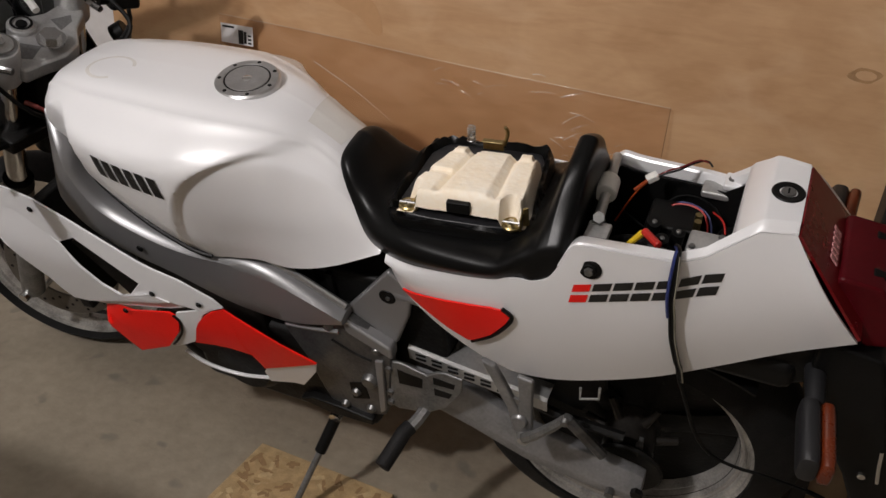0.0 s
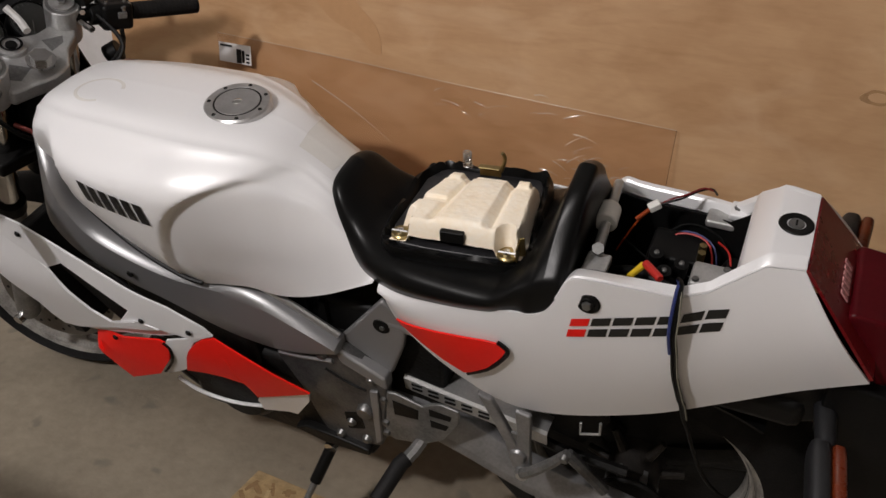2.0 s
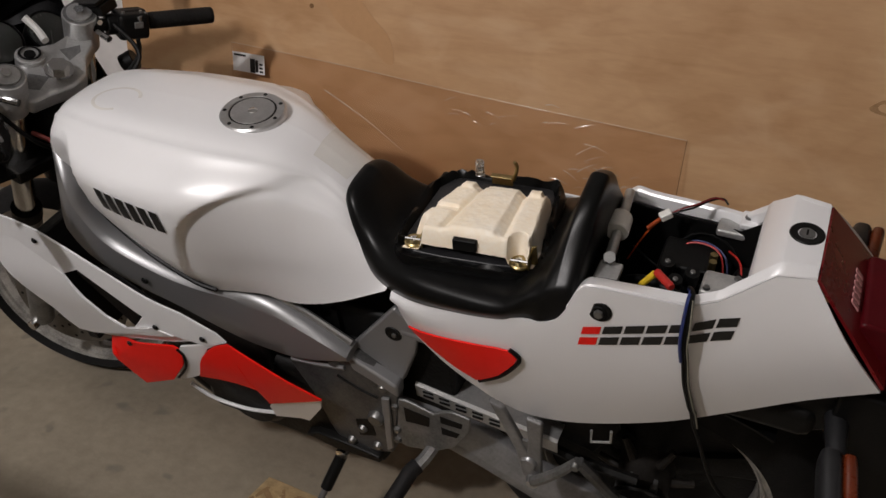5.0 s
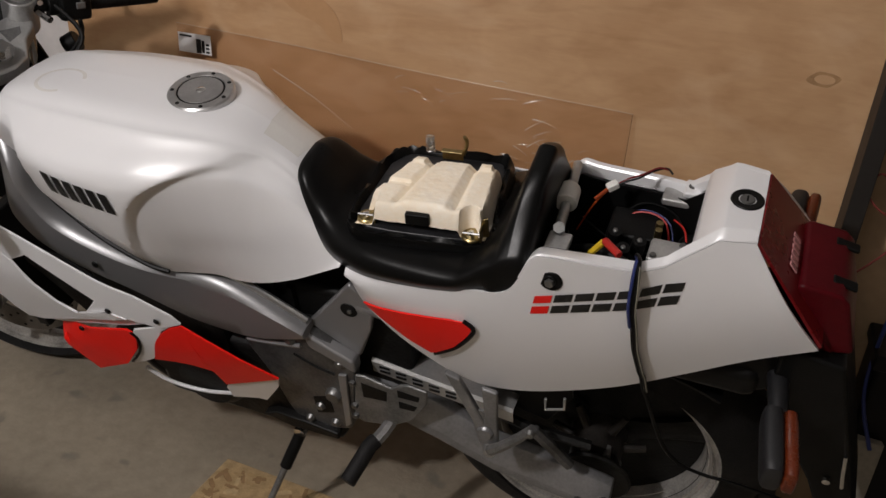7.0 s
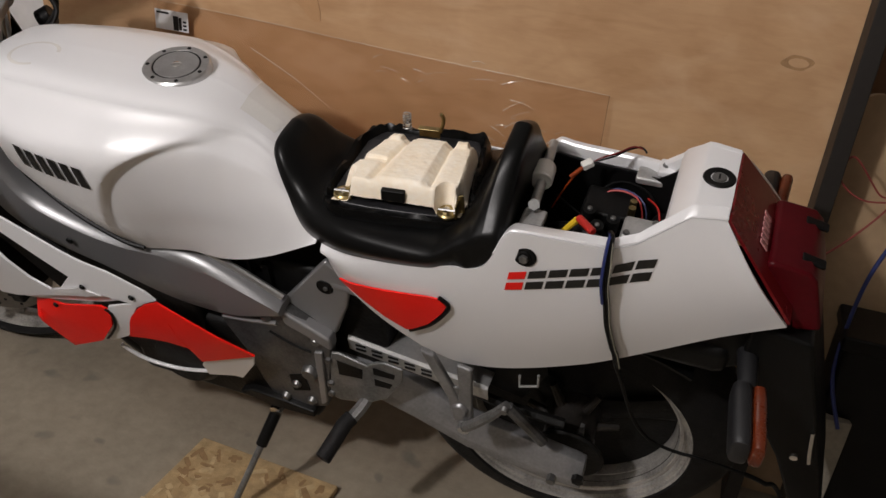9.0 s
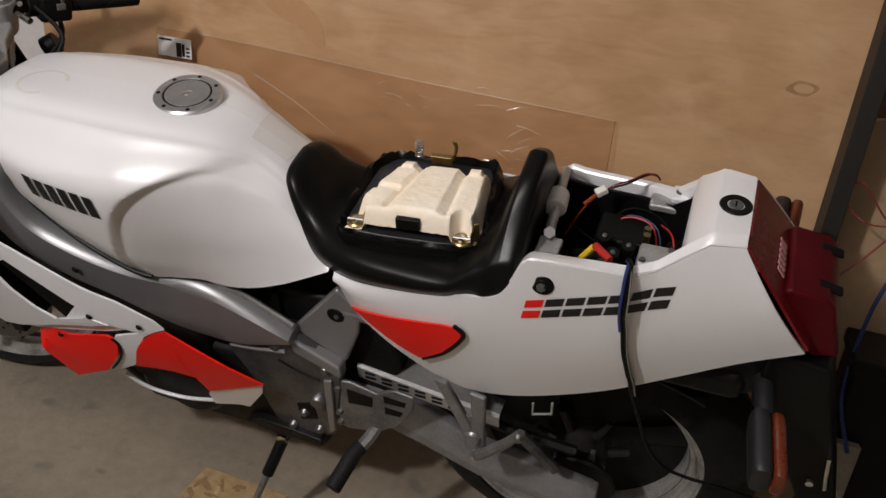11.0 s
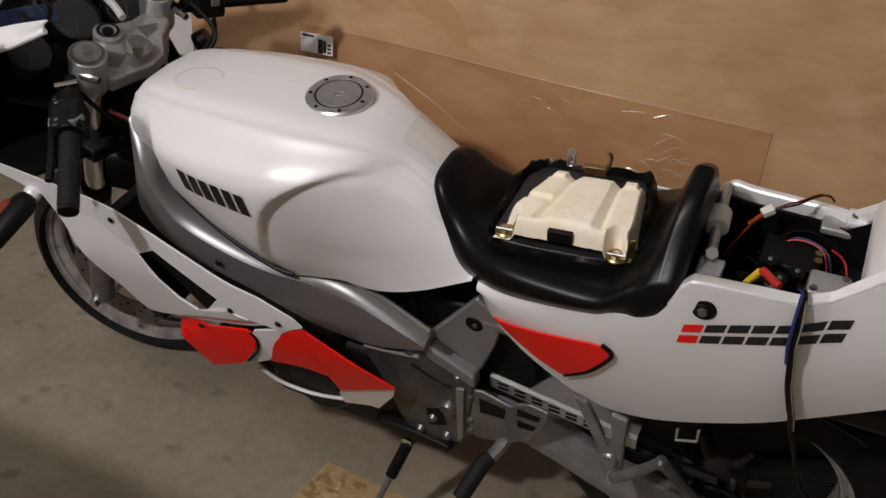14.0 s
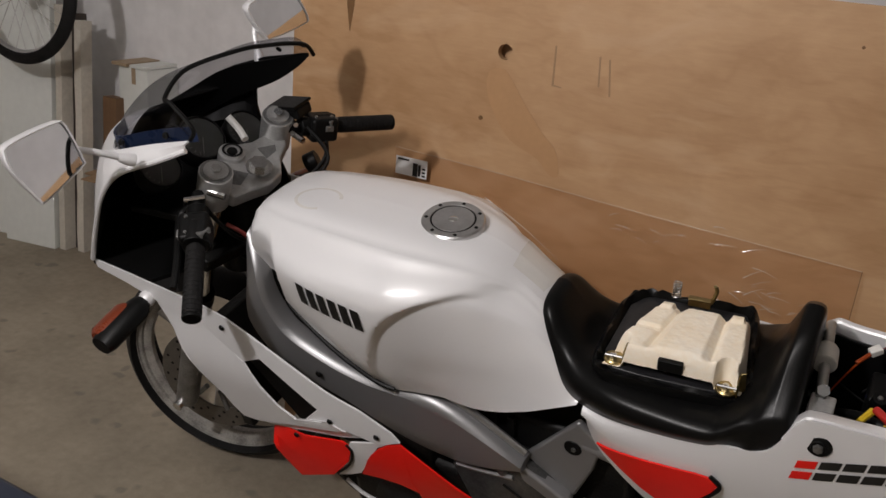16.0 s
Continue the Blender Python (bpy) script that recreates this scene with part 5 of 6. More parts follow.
# clear protector film at the rear of the tank
film_grid = np.array(tank_rows(110, 60))
rows = []
for s_ in np.linspace(0, 1, 18):
    r = []
    for j in range(54, 97):
        u0 = np.interp(j, (54, 88), (.584, .562))
        u_ = u0 + (np.interp(j, (54, 64, 96), (.634, .642, .634)) - u0) * s_
        col = film_grid[:, j]
        r.append((u_ + .0004, np.interp(u_, col[:, 0], col[:, 1]), np.interp(u_, col[:, 0], col[:, 2]) + .0007))
    rows.append(r)
part("protector_film", grid(rows), M_PATCH, tank, "faint greyish protector film")
# small steel-grey dot on the seat's front corner
part("seat_dot", turned([(.001, .005), (.003, .004), (.0045, 0)], (.6485, -.0625, .8725), (-.5, -.7, .5), 12), M_STEEL, bike)

# ---- under-seat bay ----
part("bay_floor", box(1.0, 1.25, -.085, .085, .70, .712), M_BLACK, bike, "black bay floor")
for k in (-1, 1):
    part("bay_wall", box(1.0, 1.25, k * .092 - .003, k * .092 + .003, .70, .835), M_BLACK, bike)
part("bay_wall", box(1.232, 1.238, -.09, .09, .70, .89), M_BLACK, bike)
part("bay_wall", box(1.005, 1.012, -.09, .09, .70, .84), M_BLACK, bike)
cbm = part("cross_tube", tube([(1.032, -.060, .858), (1.019, .098, .856)], .0072, 14), M_YOKE, bike, "aluminium seat cross tube")
part("white_sleeve", tube([(1.0255, .003, .8585), (1.0225, .038, .8580)], .0165, 20), M_WPLAST, cbm, "white plastic sleeve", bevel=.003)
part("tube_end_bolt", tube([(1.033, -.056, .864), (1.034, -.061, .872)], .0085, 6), M_STEEL, cbm)
part("mount_plate", box(1.020, 1.052, -.112, -.052, .846, .858), M_YOKE, bike, "bare metal seat mount", bevel=.003)
rb = part("relay_box", box(1.150, 1.200, -.055, -.010, .79, .845), M_YOKE, bike, "grey metal relay box", bevel=.005)
for x_, y_ in ((1.158, -.047), (1.192, -.018)):
    part("relay_screw", turned([(.001, .003), (.004, .003), (.005, 0)], (x_, y_, .845), (0, 0, 1), 8), M_STEEL, rb)
part("regulator_box", box(1.148, 1.206, .056, .086, .845, .857), M_YOKE, bike, "grey metal regulator", bevel=.004)
part("battery_case", box(1.085, 1.155, -.002, .060, .74, .828), M_BLACK, bike, "black plastic electrical box", bevel=.006)
part("black_canister", turned([(.001, .05), (.022, .05), (.025, .045), (.025, 0)], (1.08, -.03, .74), (0, 0, 1), 20), M_BLACK, bike)
part("black_canister", turned([(.001, .05), (.018, .05), (.02, .045), (.02, 0)], (1.19, .02, .77), (.3, 0, 1), 20), M_BLACK, bike)
part("white_connector", box(-.0085, .0085, -.006, .006, -.005, .005, m=pose(1.081, .045, .872, 0, -20, 35)), M_WPLAST, bike, "white wire connector", bevel=.002)
wt_ = part("white_tab", box(1.176, 1.212, .060, .092, .862, .872), M_WHITE, bike, "white moulded tab with a screw", bevel=.003)
part("tab_screw", turned([(.001, .003), (.005, .003), (.006, 0)], (1.186, .076, .872), (0, 0, 1), 8), M_STEEL, wt_)
part("inner_lip", box(1.214, 1.226, -.06, .06, .80, .897), M_WHITE, bike, "white inner wall of the tail opening", bevel=.006)
for u_, v_ in ((1.117, -.040), (1.135, -.020), (1.100, -.010)):
    rc_ = part("round_connector", turned([(.006, .006), (.0095, .006), (.010, 0), (.010, -.02)], (u_, v_, .836), (.1, -.2, 1), 16), M_BLACK, bike, "round black connector")
    part("connector_pin", turned([(.001, .009), (.0035, .008), (.005, 0)], (u_, v_, .836), (.1, -.2, 1), 8), M_STEEL, rc_)
for i, (u_, v_) in enumerate(((1.155, .004), (1.154, .018))):
    part("terminal_nut", tube([(u_, v_, .828), (u_ + .001, v_, .846)], .0055, 6), M_BRASS, bike, "brass terminal nut")
part("loom_sleeve", tube([(1.05, -.02, .80), (1.08, -.045, .832), (1.12, -.062, .838), (1.16, -.068, .82)], .0065, 10, smooth=20), M_BLACK, bike, "black loom sleeve")
random.seed(4)
for i, (ma, pts) in enumerate([
        (M_BLACK, [(1.083, .045, .872), (1.10, .048, .882), (1.116, .058, .885), (1.131, .075, .887), (1.147, .085, .888), (1.156, .079, .884)]),
        (M_DRED, [(1.085, .047, .872), (1.10, .051, .884), (1.118, .063, .887), (1.136, .080, .890), (1.15, .084, .886)]),
        (M_ORANGE, [(1.078, .043, .868), (1.06, .03, .845), (1.04, .02, .80)]),
        (M_REDW, [(1.09, .03, .81), (1.12, .05, .83), (1.16, .04, .83), (1.175, .0, .80)]),
        (M_BLUE, [(1.085, .02, .81), (1.12, .06, .825), (1.165, .045, .825), (1.18, .01, .79)]),
        (M_YEL, [(1.085, -.055, .80), (1.10, -.06, .835), (1.115, -.062, .845)]),
        (M_BLACK, [(1.04, .05, .80), (1.10, .0, .81), (1.15, -.02, .82)]),
        (M_BLACK, [(1.20, .03, .80), (1.17, .06, .83), (1.12, .07, .83), (1.08, .05, .79)]),
        (M_REDW, [(1.17, .06, .82), (1.19, .03, .825), (1.20, -.02, .80)])]):
    part("bay_wire", tube(pts, .0014, 6, smooth=14), ma, bike)
part("orange_sleeve", tube([(1.077, .040, .870), (1.062, .024, .860)], .0030, 8), M_ORANGE, bike)
part("yellow_sleeve", tube([(1.082, -.085, .860), (1.094, -.061, .862)], .0040, 8, r2=.0050), M_YEL, bike)
part("red_connector", tube([(1.096, -.063, .868), (1.121, -.088, .871)], .0058, 8), M_REDW, bike, "red wire connector", bevel=.002)
side = [(1.142, -.088, .878), (1.148, -.112, .897), (1.149, -.127, .894), (1.150, -.138, .865), (1.151, -.142, .835)] + [(u, cowl_v(u, w) - .006, w) for u, w in ((1.155, .80), (1.160, .76), (1.166, .73), (1.172, .70), (1.175, .690))]
tail_end = [(1.180, -.114, .650), (1.188, -.108, .620), (1.202, -.10, .563), (1.221, -.09, .497), (1.25, -.08, .447), (1.292, -.08, .435), (1.33, -.08, .436), (1.40, -.06, .40)]
for i, (ma, r, dx) in enumerate(((M_BLACK, .0030, 0), (M_BLACK, .0030, .004), (M_BLUE, .0024, -.003), (M_WGREY, .0012, .006))):
    pts = [(u + dx * min(1, j / 3), v - .001 * i, w) for j, (u, v, w) in enumerate(side + tail_end)]
    if ma is M_BLUE:
        pts = pts[:6]
    elif i:
        pts = pts[:len(side) + 1]
    part("hanging_wire", tube(pts, r, 6, smooth=40), ma, bike, "wire hanging over the tail cowl")

# ---- pillion pad lying upside down on the seat ----
PAD = BIKE @ pose(0.839, -0.009, .826, -3, 0, 6.3)
pad = thing("pillion_pad", "upturned black pillion pad with cream base on the seat", "seat pad", PAD)
PLATE = [(-.108, -.062), (-.104, -.084), (-.086, -.101), (-.04, -.104), (.04, -.103), (.078, -.100), (.098, -.088), (.102, -.07), (.096, .0), (.092, .075), (.084, .094), (.06, .098), (-.05, .096), (-.078, .090), (-.098, .060)]


def ring_at(grow, h, wob=0.0, seed=0):
    """The plate's outline as a smooth loop, grown outwards and lifted, with an uneven hem."""
    loop = spline(PLATE + [PLATE[0]], 97)[:-1]
    out = []
    for i, (x, y) in enumerate(loop):
        d = math.hypot(x, y)
        jag = wob * noise.noise((x * 55, y * 55, seed))
        hem = .5 if y < -.08 else 1.0
        out.append((x + x / d * grow, y + y / d * grow, h * (hem if wob else 1) + jag * hem))
    return out


part("cover", grid([ring_at(-.01, -.012), ring_at(.004, -.006), ring_at(.008, .004), ring_at(.006, .014), ring_at(.001, .024, .010, 1), ring_at(-.004, .025, .012, 2), ring_at(-.008, .018, .006, 3), ring_at(-.012, .008)], closed=True, caps=True), M_VINYL, pad, "black vinyl cover folded round the edge")
part("pan_plate", prism([(x * .92, y * .955) for x, y in PLATE], .004, .0155, plane="uv"), M_PAN, pad, "scuffed dark grey plastic pan", bevel=.002)


def pan_height(f, t):
    """The moulded base at f across (-1 to 1) and t from front to back: a plateau with a raised panel, grooves and cut corners."""
    def ease(x):
        x = min(1, max(0, x))
        return x * x * (3 - 2 * x)

    e = min((1 - abs(f)) * .085, t * .125 + .0015, (1 - t) * .125 + .001)
    top = .040 + .0045 * ease((.38 - abs(f - .02)) / .08) * ease((t - .05) / .06)
    top -= .0065 * math.exp(-((abs(f - .02) - .46) / .05) ** 2) * (.3 + .7 * ease((t - .08) / .08))
    top += .008 * ease((t - .82) / .06) * ease((.16 - abs(abs(f) - .70)) / .06) - .004 * ease((t - .84) / .05)
    top -= .005 * ease((.06 - abs(t - .46)) / .03) * ease((-f - .46) / .08)
    h = .014 + top * math.sin(math.pi / 2 * min(1, max(0, e / .011))) ** .7
    for cf, ct, rf, rt in ((-.90, .02, .22, .26), (.72, -.02, .17, .24), (1.0, .0, .14, .36)):
        d = math.hypot((f - cf) / rf, (t - ct) / rt)
        h -= (h - .016) * ease((1.0 - d) / .30)
    return h + .0010 * noise.noise((f * 5, t * 8, 0)) + .0006 * noise.noise((f * 17, t * 25, 4))


rows = []
for t in np.linspace(0, 1, 72):
    xl, xr = -.096 + .050 * t, .096 - .008 * t
    rows.append([((xl + xr) / 2 + f * (xr - xl) / 2, -.094 + .128 * t + .004 * math.sin(f * 9) * (t > .97), pan_height(f, t)) for f in np.linspace(-1, 1, 84)])
part("base_pan", grid(rows), M_FOAM, pad, "cream moulded base with yellowed corners")
part("rubber_plug", box(-.020, .014, -.0975, -.088, .029, .047), M_BLACK, pad, "black rectangular plug", bevel=.002)
for cx, cy in ((-.082, -.078), (.072, -.088)):
    bk = part("latch_bracket", turned([(.001, .004), (.013, .004), (.015, .002), (.015, -.001)], (cx, cy, .0165), (0, 0, 1), 18), M_BRASS, pad, "yellow zinc latch bracket")
    part("bracket_ear", prism([(cx + .012, .016), (cx + .015, .046), (cx + .022, .048), (cx + .024, .016)], cy + .002, cy + .0045), M_BRASS, bk, bevel=.0006)
    part("bracket_ear", box(cx + .013, cx + .0155, cy - .012, cy + .012, .016, .038), M_BRASS, bk, bevel=.0008)
    part("bracket_screw", turned([(.001, .006), (.005, .005), (.0062, 0)], (cx - .001, cy - .002, .0205), (0, 0, 1), 6), M_CHROME, bk)
    part("latch_pin", tube([(cx - .012, cy - .004, .024), (cx + .016, cy - .006, .026)], .0018, 6), M_STEEL, bk)
lt = part("rear_latch", box(-.006, .026, .050, .053, .040, .058), M_BRASS, pad, "yellow zinc rear latch", bevel=.001)
part("latch_hook", tube([(.026, .052, .05), (.032, .052, .072), (.029, .048, .084)], .0030, 6, smooth=8), M_BRASS, lt)
part("latch_lip", box(-.006, .026, .043, .053, .056, .058), M_BRASS, lt, bevel=.0008)
helix = [(-.024 + .006 * math.cos(t), .052 + .006 * math.sin(t), .050 + t * .0006) for t in np.linspace(0, 14 * math.pi, 120)]
part("spring", tube(helix, .0012, 5), M_CHROME, lt, "coil spring")

# ---- clear plastic sheet against the plywood ----
sheet = thing("plastic_sheet", "clear plastic sheet with a paper label, leaning on the plywood", "plastic sheet")


def sheet_at(x, z):
    s = (x + .80) / 1.0
    return WALL_Y - .012 - .05 * (0.86 - z) * (1.2 + .5 * s) - .004 * math.sin(x * 9 + z * 4) - .018 * math.exp(-((x - .02) / .12) ** 2) * max(0, 1 - abs(z - .73) / .1)


rows = []
for t in np.linspace(0, 1, 26):
    r = []
    for x in np.linspace(-.795, .196, 60):
        top = .856 - .041 * (x + .795) / .99
        z = .30 + (top - .30) * t
        r.append((x, sheet_at(x, z), z))
    rows.append(r)
sh = part("film", grid(rows), M_CLEAR, sheet, "clear film with creases", solid=.0006)
part("sheet_edge", tube([(.1965, sheet_at(.196, z) - .001, z) for z in np.linspace(.815, .55, 12)], .00045, 5), M_DARK, sheet, "dark cut edge")
part("sheet_edge", tube([(x, sheet_at(x, .856 - .041 * (x + .795) / .99) - .001, .856 - .041 * (x + .795) / .99) for x in np.linspace(-.795, .196, 30)], .0004, 5), M_FILM, sheet, "bright cut edge")
# glints on the film's creases, put in as thin pale tubes
random.seed(11)
for i in range(27):
    cx, cz = ((-.20, .79), (.02, .735), (.06, .70))[i % 3]
    x, z = random.gauss(cx, .05), random.gauss(cz, .02)
    ln, an = random.uniform(.006, .042), random.uniform(-.7, .5)
    pts = [(x + f * ln, sheet_at(x + f * ln, z + f * ln * an) - .003, z + f * ln * an + .002 * math.sin(f * 3)) for f in np.linspace(0, 1, 5)]
    part("crease", tube(pts, random.uniform(.0003, .0008), 5, r2=.0002), M_FILM, sheet, "glint of a crease, drawn as a pale thread")
for x, z, x2, z2 in ((-.042, .702, -.005, .695), (.002, .757, .040, .780), (.010, .726, .044, .746), (.013, .779, .062, .768), (-.073, .837, -.046, .836), (.050, .738, .075, .744)):
    pts = [(x + (x2 - x) * f, sheet_at(x + (x2 - x) * f, z + (z2 - z) * f) - .003, z + (z2 - z) * f + .003 * math.sin(f * 3.1)) for f in np.linspace(0, 1, 6)]
    part("crease", tube(pts, .0008, 5, r2=.0002), M_FILM, sheet, "glint of a crease, drawn as a pale thread")
fold = [(-.56, .787), (-.504, .762), (-.455, .739), (-.405, .711), (-.371, .691)]
part("crease", tube([(x, sheet_at(x, z) - .003, z) for x, z in fold], .0009, 5, smooth=20, r2=.0003), M_FILM, sheet, "glint of a long fold, drawn as a pale thread")
lab = part("label", box(-.790, -.708, sheet_at(-.75, .82) - .004, sheet_at(-.75, .82) - .003, .796, .838), M_PAPER, sheet, "white paper label with illegible black print", smooth=False)
for x0, x1, z0, z1 in ((-.744, -.732, .798, .828), (-.730, -.724, .800, .826), (-.720, -.712, .800, .804), (-.720, -.712, .808, .812), (-.720, -.712, .816, .820), (-.785, -.755, .830, .834)):
    part("print_bar", box(x0, x1, sheet_at(-.75, .82) - .0055, sheet_at(-.75, .82) - .0042, z0, z1), M_INK, lab, smooth=False)

# ---- marks on the plywood ----
M_WET = mat("faint_brown_water_stain", (0.51, 0.295, 0.142), 0.5, var=0.12, scale=9)
M_STAIN = mat("brown_drip_stain", (0.20, 0.10, 0.035), 0.6, var=0.3, scale=30)
M_PENCIL = mat("faint_pencil", (0.36, 0.225, 0.125), 0.7)
M_KNOT = mat("knot_wood", (0.43, 0.25, 0.115), 0.6, var=0.35, scale=60)
for o, ma, nm in (([(-.964, 1.27), (-.934, 1.27), (-.938, 1.15), (-.947, 1.092), (-.957, 1.15)], M_STAIN, "drip_stain"),
                  (list(map(tuple, spline([(-.587, 1.058), (-.566, 1.066), (-.545, 1.058), (-.499, 1.000), (-.455, .950), (-.418, .915), (-.405, .866), (-.425, .862), (-.460, .892), (-.527, .922), (-.575, .982), (-.592, 1.030), (-.587, 1.058)], 60)[:-1])), M_WET, "water_stain"),
                  ([(-.4485, 1.128), (-.4455, 1.128), (-.4425, 1.05), (-.425, 1.048), (-.425, 1.046), (-.446, 1.047)], M_PENCIL, "pencil_mark"),
                  ([(-.354, 1.119), (-.351, 1.119), (-.346, 1.06), (-.349, 1.06)], M_PENCIL, "pencil_mark"),
                  ([(-.334, 1.116), (-.331, 1.116), (-.321, 1.045), (-.324, 1.045)], M_PENCIL, "pencil_mark"),
                  ([(.502 + .026 * math.cos(t) + .004 * math.sin(3 * t), .924 + .013 * math.sin(t)) for t in np.linspace(0, 2 * math.pi, 18, endpoint=False)], M_KNOT, "wood_knot"),
                  ([(.504 + .017 * math.cos(t), .924 + .008 * math.sin(t)) for t in np.linspace(0, 2 * math.pi, 14, endpoint=False)], M_PLY, "wood_knot_heart"),
                  ([(-.598 + .005 * math.cos(t), .955 + .005 * math.sin(t)) for t in np.linspace(0, 2 * math.pi, 12, endpoint=False)], M_STAIN, "screw_mark"),
                  ([(.106 + .003 * math.cos(t), 1.20 + .003 * math.sin(t)) for t in np.linspace(0, 2 * math.pi, 10, endpoint=False)], M_STAIN, "screw_mark")):
    d = .0012 if nm != "wood_knot_heart" else .0018
    part(nm, prism(o, WALL_Y - d, WALL_Y + .001), ma, ply, smooth=False)

# ---- board under the stand ----
osb = thing("osb_offcut", "yellowish chipboard offcut lying on the floor under the stand", "board", pose(-.350, 1.105, 0, 0, 0, -3))
part("board", box(-.165, .165, -.175, .170, 0, .016), M_OSB, osb, bevel=.002, smooth=False)
random.seed(7)
flakes = [mat("flake_%s" % n, c, .7, var=.3, scale=60) for n, c in (("pale", (.60, .44, .24)), ("mid", (.46, .31, .15)), ("brown", (.33, .20, .09)))]
for i in range(220):
    x, y, a, l, b_ = random.uniform(-.15, .15), random.uniform(-.16, .155), random.uniform(0, 3.14), random.uniform(.008, .022), random.uniform(.003, .007)
    bm = bmesh.new()
    q = pose(x, y, .0162 + i * .000004, 0, 0, math.degrees(a))
    bm.faces.new([bm.verts.new(q @ Vector(p)) for p in ((-l, -b_, 0), (-l * .4, -b_ * 1.2, .0003), (l, -b_ * .7, 0), (l * .9, b_, 0), (-l * .2, b_ * 1.1, .0004), (-l * .9, b_ * .6, 0))])
    part("wood_flake", bm, flakes[i % 3], osb, smooth=False)

# ---- workbench beside the camera ----
bench = thing("workbench", "dark navy covered workbench beside the motorcycle", "workbench")
part("bench_top", box(-2.3, -.33, -.35, .415, .76, .80), M_NAVY, bench, bevel=.008)
for x in (-2.22, -.42):
    for y in (-.28, .34):
        part("bench_leg", box(x - .04, x + .04, y - .04, y + .04, 0, .76), M_DARK, bench, bevel=.004)

# ---- things against the back wall ----
wb = thing("door_leaf", "white painted door panel leaning on the back wall", "panel", pose(-2.74, 2.07, 0, -4, 0, 10), group="door panels by the back wall")
part("panel_board", box(-.12, .12, 0, .035, 0, 1.5), M_WPANEL, wb, bevel=.003)
wc = thing("door_leaf", "white painted door panel leaning on the back wall", "panel", pose(-3.0, 2.07, 0, -4, 0, 8), group="door panels by the back wall")
part("panel_board", box(-.13, .125, 0, .035, 0, 1.5), M_WPANEL, wc, bevel=.003)
for i, (x, y, w_, h, ma, lb) in enumerate(((-2.600, 2.11, .016, .95, M_RAWB, "raw edged pale timber board on end"), (-2.572, 2.16, .012, .92, M_DKB, "dark brown timber board on end"), (-2.530, 2.14, .018, .90, M_RAWB, "raw edged pale timber board on end"), (-2.455, 2.22, .035, .62, M_CARDD, "dark brown board on end"))):
    bd = thing("timber_board", lb, "board", pose(x, y, 0, -3, 0, 0), group="boards on end by the back wall")
    rows = []
    for z in np.linspace(0, h, 24):
        j = .006 * noise.noise((x * 9, z * 6, i)) + .003 * noise.noise((x, z * 22, i))
        rows.append([(-w_ + j, 0, z), (w_ + j * .6, 0, z), (w_ + j * .6, .05, z), (-w_ + j, .05, z)])
    part("plank", grid(rows, closed=True, caps=True), ma, bd, smooth=False)
cbx = thing("cardboard_box", "brown cardboard box with open flaps against the back wall", "box", pose(-2.14, 2.30, 0, 0, 0, 6), group="boxes by the back wall")
part("carton", box(-.30, .10, -.12, .12, 0, .34), M_CARD, cbx, bevel=.003, smooth=False)
part("flap", box(-.30, .10, -.20, -.118, .337, .342, m=pose(0, 0, 0, 0, 0, 0)), M_CARD, cbx, smooth=False)
part("flap", box(-.36, -.298, -.12, .12, .33, .336, m=pose(0, 0, 0, 0, 0, 0)), M_CARD, cbx, smooth=False)
cb2 = thing("cardboard_box", "tall brown cardboard box", "box", pose(-2.36, 2.32, 0, 0, 0, 0), group="boxes by the back wall")
part("carton", box(-.06, .05, -.10, .10, 0, .42), M_CARD, cb2, bevel=.003, smooth=False)
wbx = thing("white_box", "white carton with a torn cardboard lid", "box", pose(-2.44, 2.36, 0))
part("carton", box(.0, .15, -.07, .085, 0, .74), M_WPANEL, wbx, bevel=.003, smooth=False)
part("lid", box(-.02, .06, -.085, .08, .743, .755), M_TANB, wbx, "torn tan lid", smooth=False)
part("lid", box(.07, .15, -.08, .08, .743, .753), M_WPANEL, wbx, smooth=False)
part("tape", box(.07, .09, -.0725, -.071, .68, .74), M_TANB, wbx, smooth=False)
tt = thing("wall_tape", "tan strip of tape hanging on the white wall", "tape", pose(-2.84, 2.446, .62, 0, -16, 0))
part("strip", box(-.03, .03, -.003, .003, 0, .22), M_TANB, tt, smooth=False)
# hanging bicycle wheel
HUB = Vector((-2.585, 2.00, 1.012))
bw_ = thing("bicycle_wheel", "bicycle wheel with black tyre hung on the wall", "bicycle wheel", Matrix.Translation(HUB))
AX = Vector((.10, -1, .05)).normalized()
part("tyre", tyre_mesh((0, 0, 0), .262, .022, .226, AX), M_RUBBER, bw_, "black bicycle tyre")
rimb = part("rim", turned([(.228, -.011), (.216, -.011), (.211, 0), (.216, .011), (.228, .011)], (0, 0, 0), AX, 64, caps=False), M_ALU, bw_, "narrow metal rim")
part("hub", turned([(.004, -.05), (.02, -.03), (.014, 0), (.02, .03), (.004, .05)], (0, 0, 0), AX, 16), M_CHROME, bw_)
qx = AX.orthogonal().normalized()
qy = AX.cross(qx)
for i in range(28):
    t, t2 = 2 * math.pi * i / 28, 2 * math.pi * i / 28 + (.9 if i % 2 else -.9)
    part("spoke", tube([(qx * math.cos(t2) + qy * math.sin(t2)) * .019 + AX * (.03 if i % 4 < 2 else -.03), (qx * math.cos(t) + qy * math.sin(t)) * .213], .0012, 4), M_CHROME, bw_)
part("wall_hook", tube([Vector((0, .38, .36)), Vector((0, .0, .35)), Vector((0, -.04, .30))], .008, 8), M_DARK, bw_, "dark wall hook")

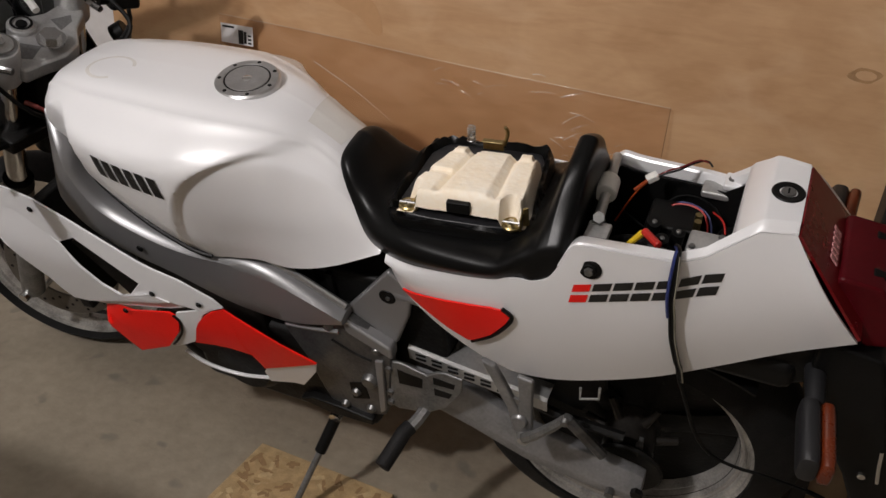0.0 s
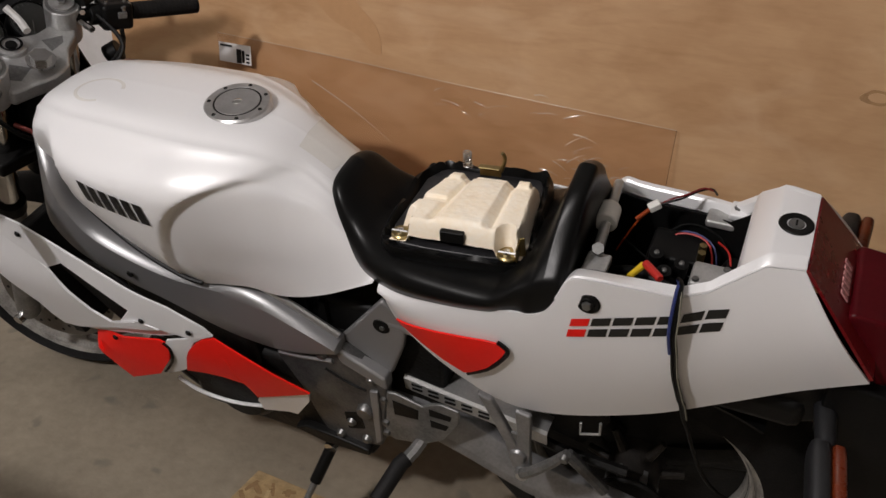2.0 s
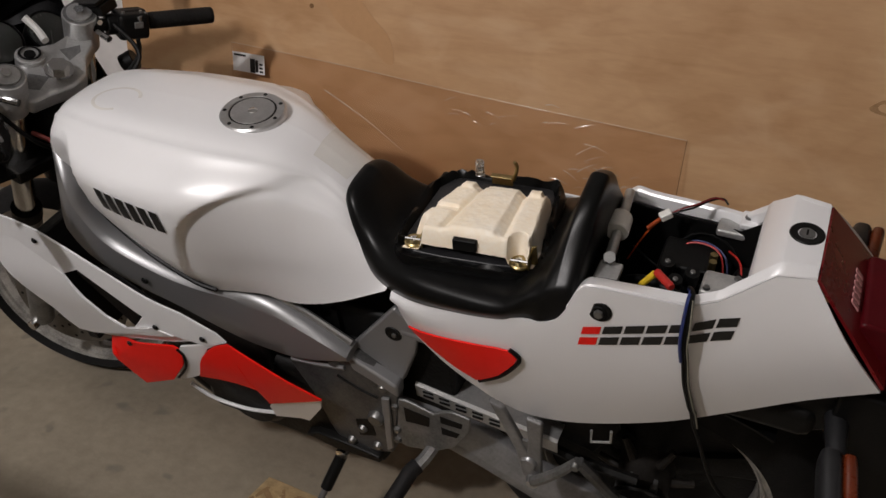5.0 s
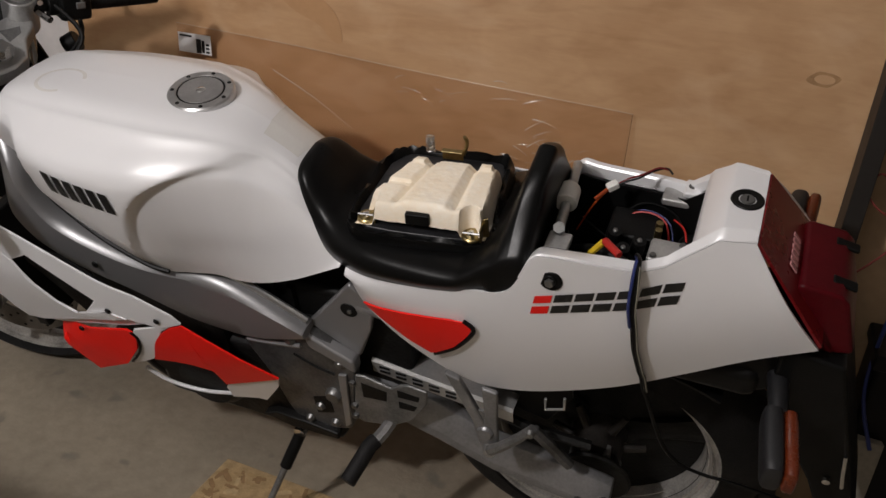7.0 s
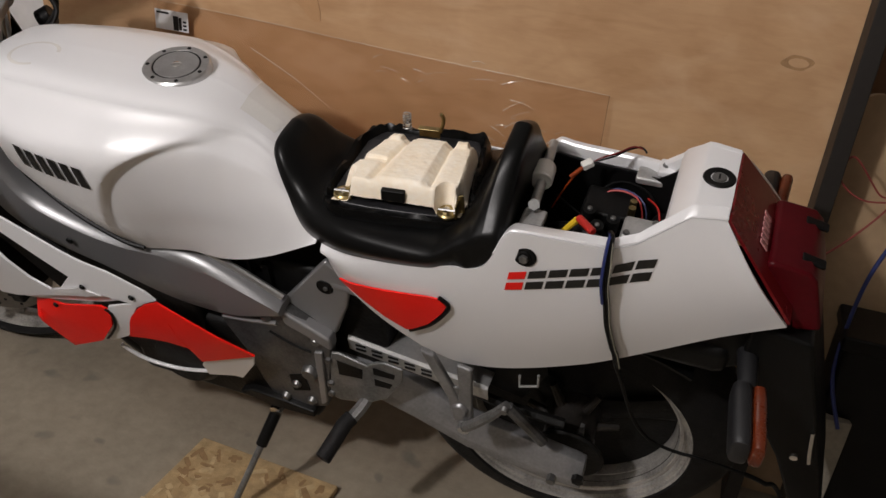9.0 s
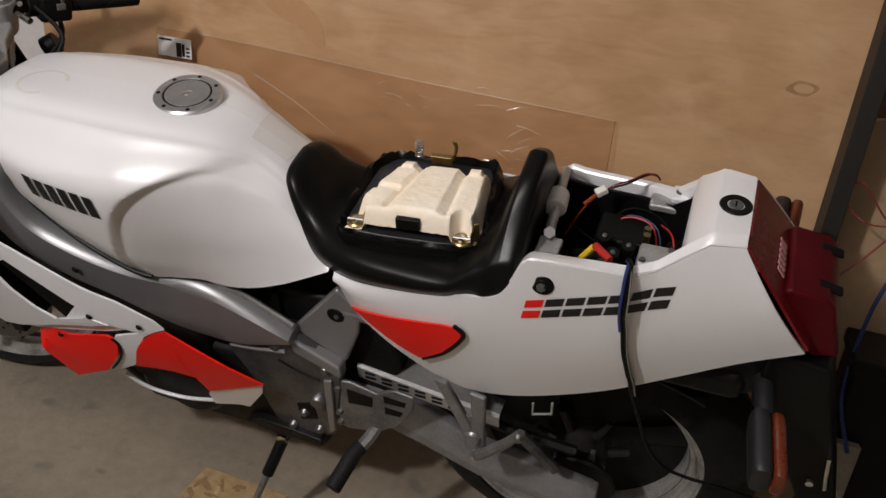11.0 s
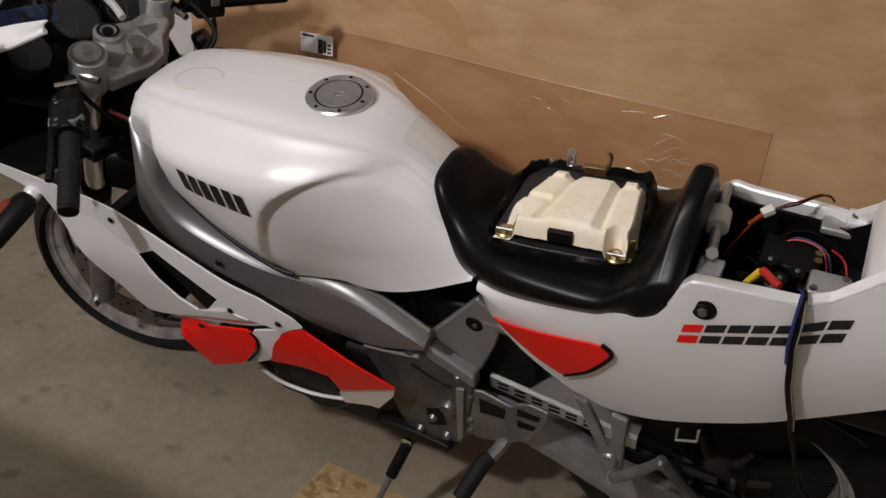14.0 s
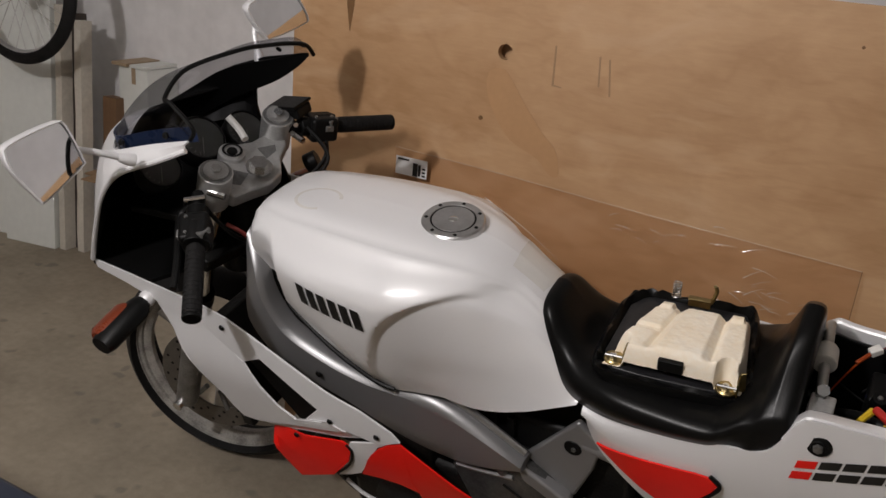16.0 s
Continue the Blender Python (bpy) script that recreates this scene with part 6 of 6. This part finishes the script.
# ---- at the rear end of the plywood ----
post = thing("dark_post", "dark brown painted post at the end of the plywood", "post", pose(.594, 1.585, 0, 0, 0.4, 0))
part("timber", box(-.015, .015, -.03, .05, 0, 1.6), M_POST, post, bevel=.002, smooth=False)
tb = thing("hardboard_sheet", "tan hardboard panel with rounded corner leaning behind the post", "panel", pose(.70, 1.63, 0, -3, 0, 0))
ol = [(-.095, 0), (.30, 0), (.30, .86)] + [(-.045 + .04 * math.cos(t), .845 + .04 * math.sin(t)) for t in np.linspace(math.pi / 2, math.pi, 6)]
part("hardboard", prism(ol, 0, .012), M_HARDB, tb, bevel=.002, smooth=False)
wp = thing("brown_board", "brown board standing behind the tan hardboard", "panel", pose(.92, 1.72, 0, -2, 0, 0))
part("panel_board", box(-.30, .30, 0, .02, 0, 1.5), M_CARDD, wp, bevel=.002)
lp = thing("timber_offcut", "pale timber offcut standing behind the rear wheel", "timber", pose(.70, 1.44, 0, -8, 4, 8))
part("timber", box(-.025, .025, -.02, .02, 0, .34), M_WPANEL2, lp, bevel=.002, smooth=False)
bn = thing("storage_crate", "dark plastic crate with oddments beside the rear wheel", "crate", pose(.97, 1.545, 0))
part("crate_body", box(-.28, .24, -.055, .065, 0, .50), M_BLACK, bn, bevel=.015)
part("crate_rim", box(-.285, .245, -.06, .068, .475, .505), M_BLACK, bn, bevel=.006)
for i, (x, y, h, ma) in enumerate(((-.05, -.03, .52, M_CARDD), (.0, .02, .58, M_DKB), (.06, -.04, .50, M_DARK))):
    sp = thing("wood_scrap", "dark scrap of wood standing in the crate", "scrap", pose(.92 + x, 1.545 + y * .4, .06, -10 + 9 * i, -6 + 5 * i, 20 * i), group="scraps in the crate")
    part("scrap", box(-.02, .02, -.012, .012, 0, h - .1), ma, sp, bevel=.002, smooth=False)
bc = thing("blue_cable", "blue cable hanging beside the tan panel", "cable")
part("cable", tube([(.76, 1.55, .78), (.715, 1.54, .66), (.695, 1.53, .56), (.69, 1.50, .42), (.72, 1.46, .33)], .0038, 8, smooth=24), M_BLUE, bc)
rw = thing("red_wire_loop", "thin loose dark red wire looping in front of the tan panel", "wire")
part("wire", tube([(.40, 1.36, .60), (.52, 1.42, .615), (.62, 1.50, .65), (.70, 1.56, .73), (.68, 1.58, .74), (.625, 1.57, .80), (.612, 1.57, .76), (.66, 1.56, .73), (.75, 1.56, .75)], .0018, 6, smooth=60), M_REDD, rw)
tw = thing("thin_cable", "black cable trailing from the rear wheel", "cable")
part("cable", tube([BIKE @ Vector(p) for p in ((1.40, -.06, .40), (1.44, -.04, .36), (1.48, -.02, .30))] + [(.75, 1.30, .05), (.9, 1.25, .012)], .004, 8, smooth=40), M_BLACK, tw)

# ---- ceiling lamp ----
lampt = thing("ceiling_lamp", "bare bulb on a white ceiling rose", "lamp", Matrix.Translation((LAMP[0], LAMP[1], 2.6)))
part("ceiling_rose", turned([(.05, 0), (.05, -.02), (.02, -.035), (.02, -.10), (.018, -.11)], (0, 0, 0), (0, 0, 1), 24), M_WPLAST, lampt)
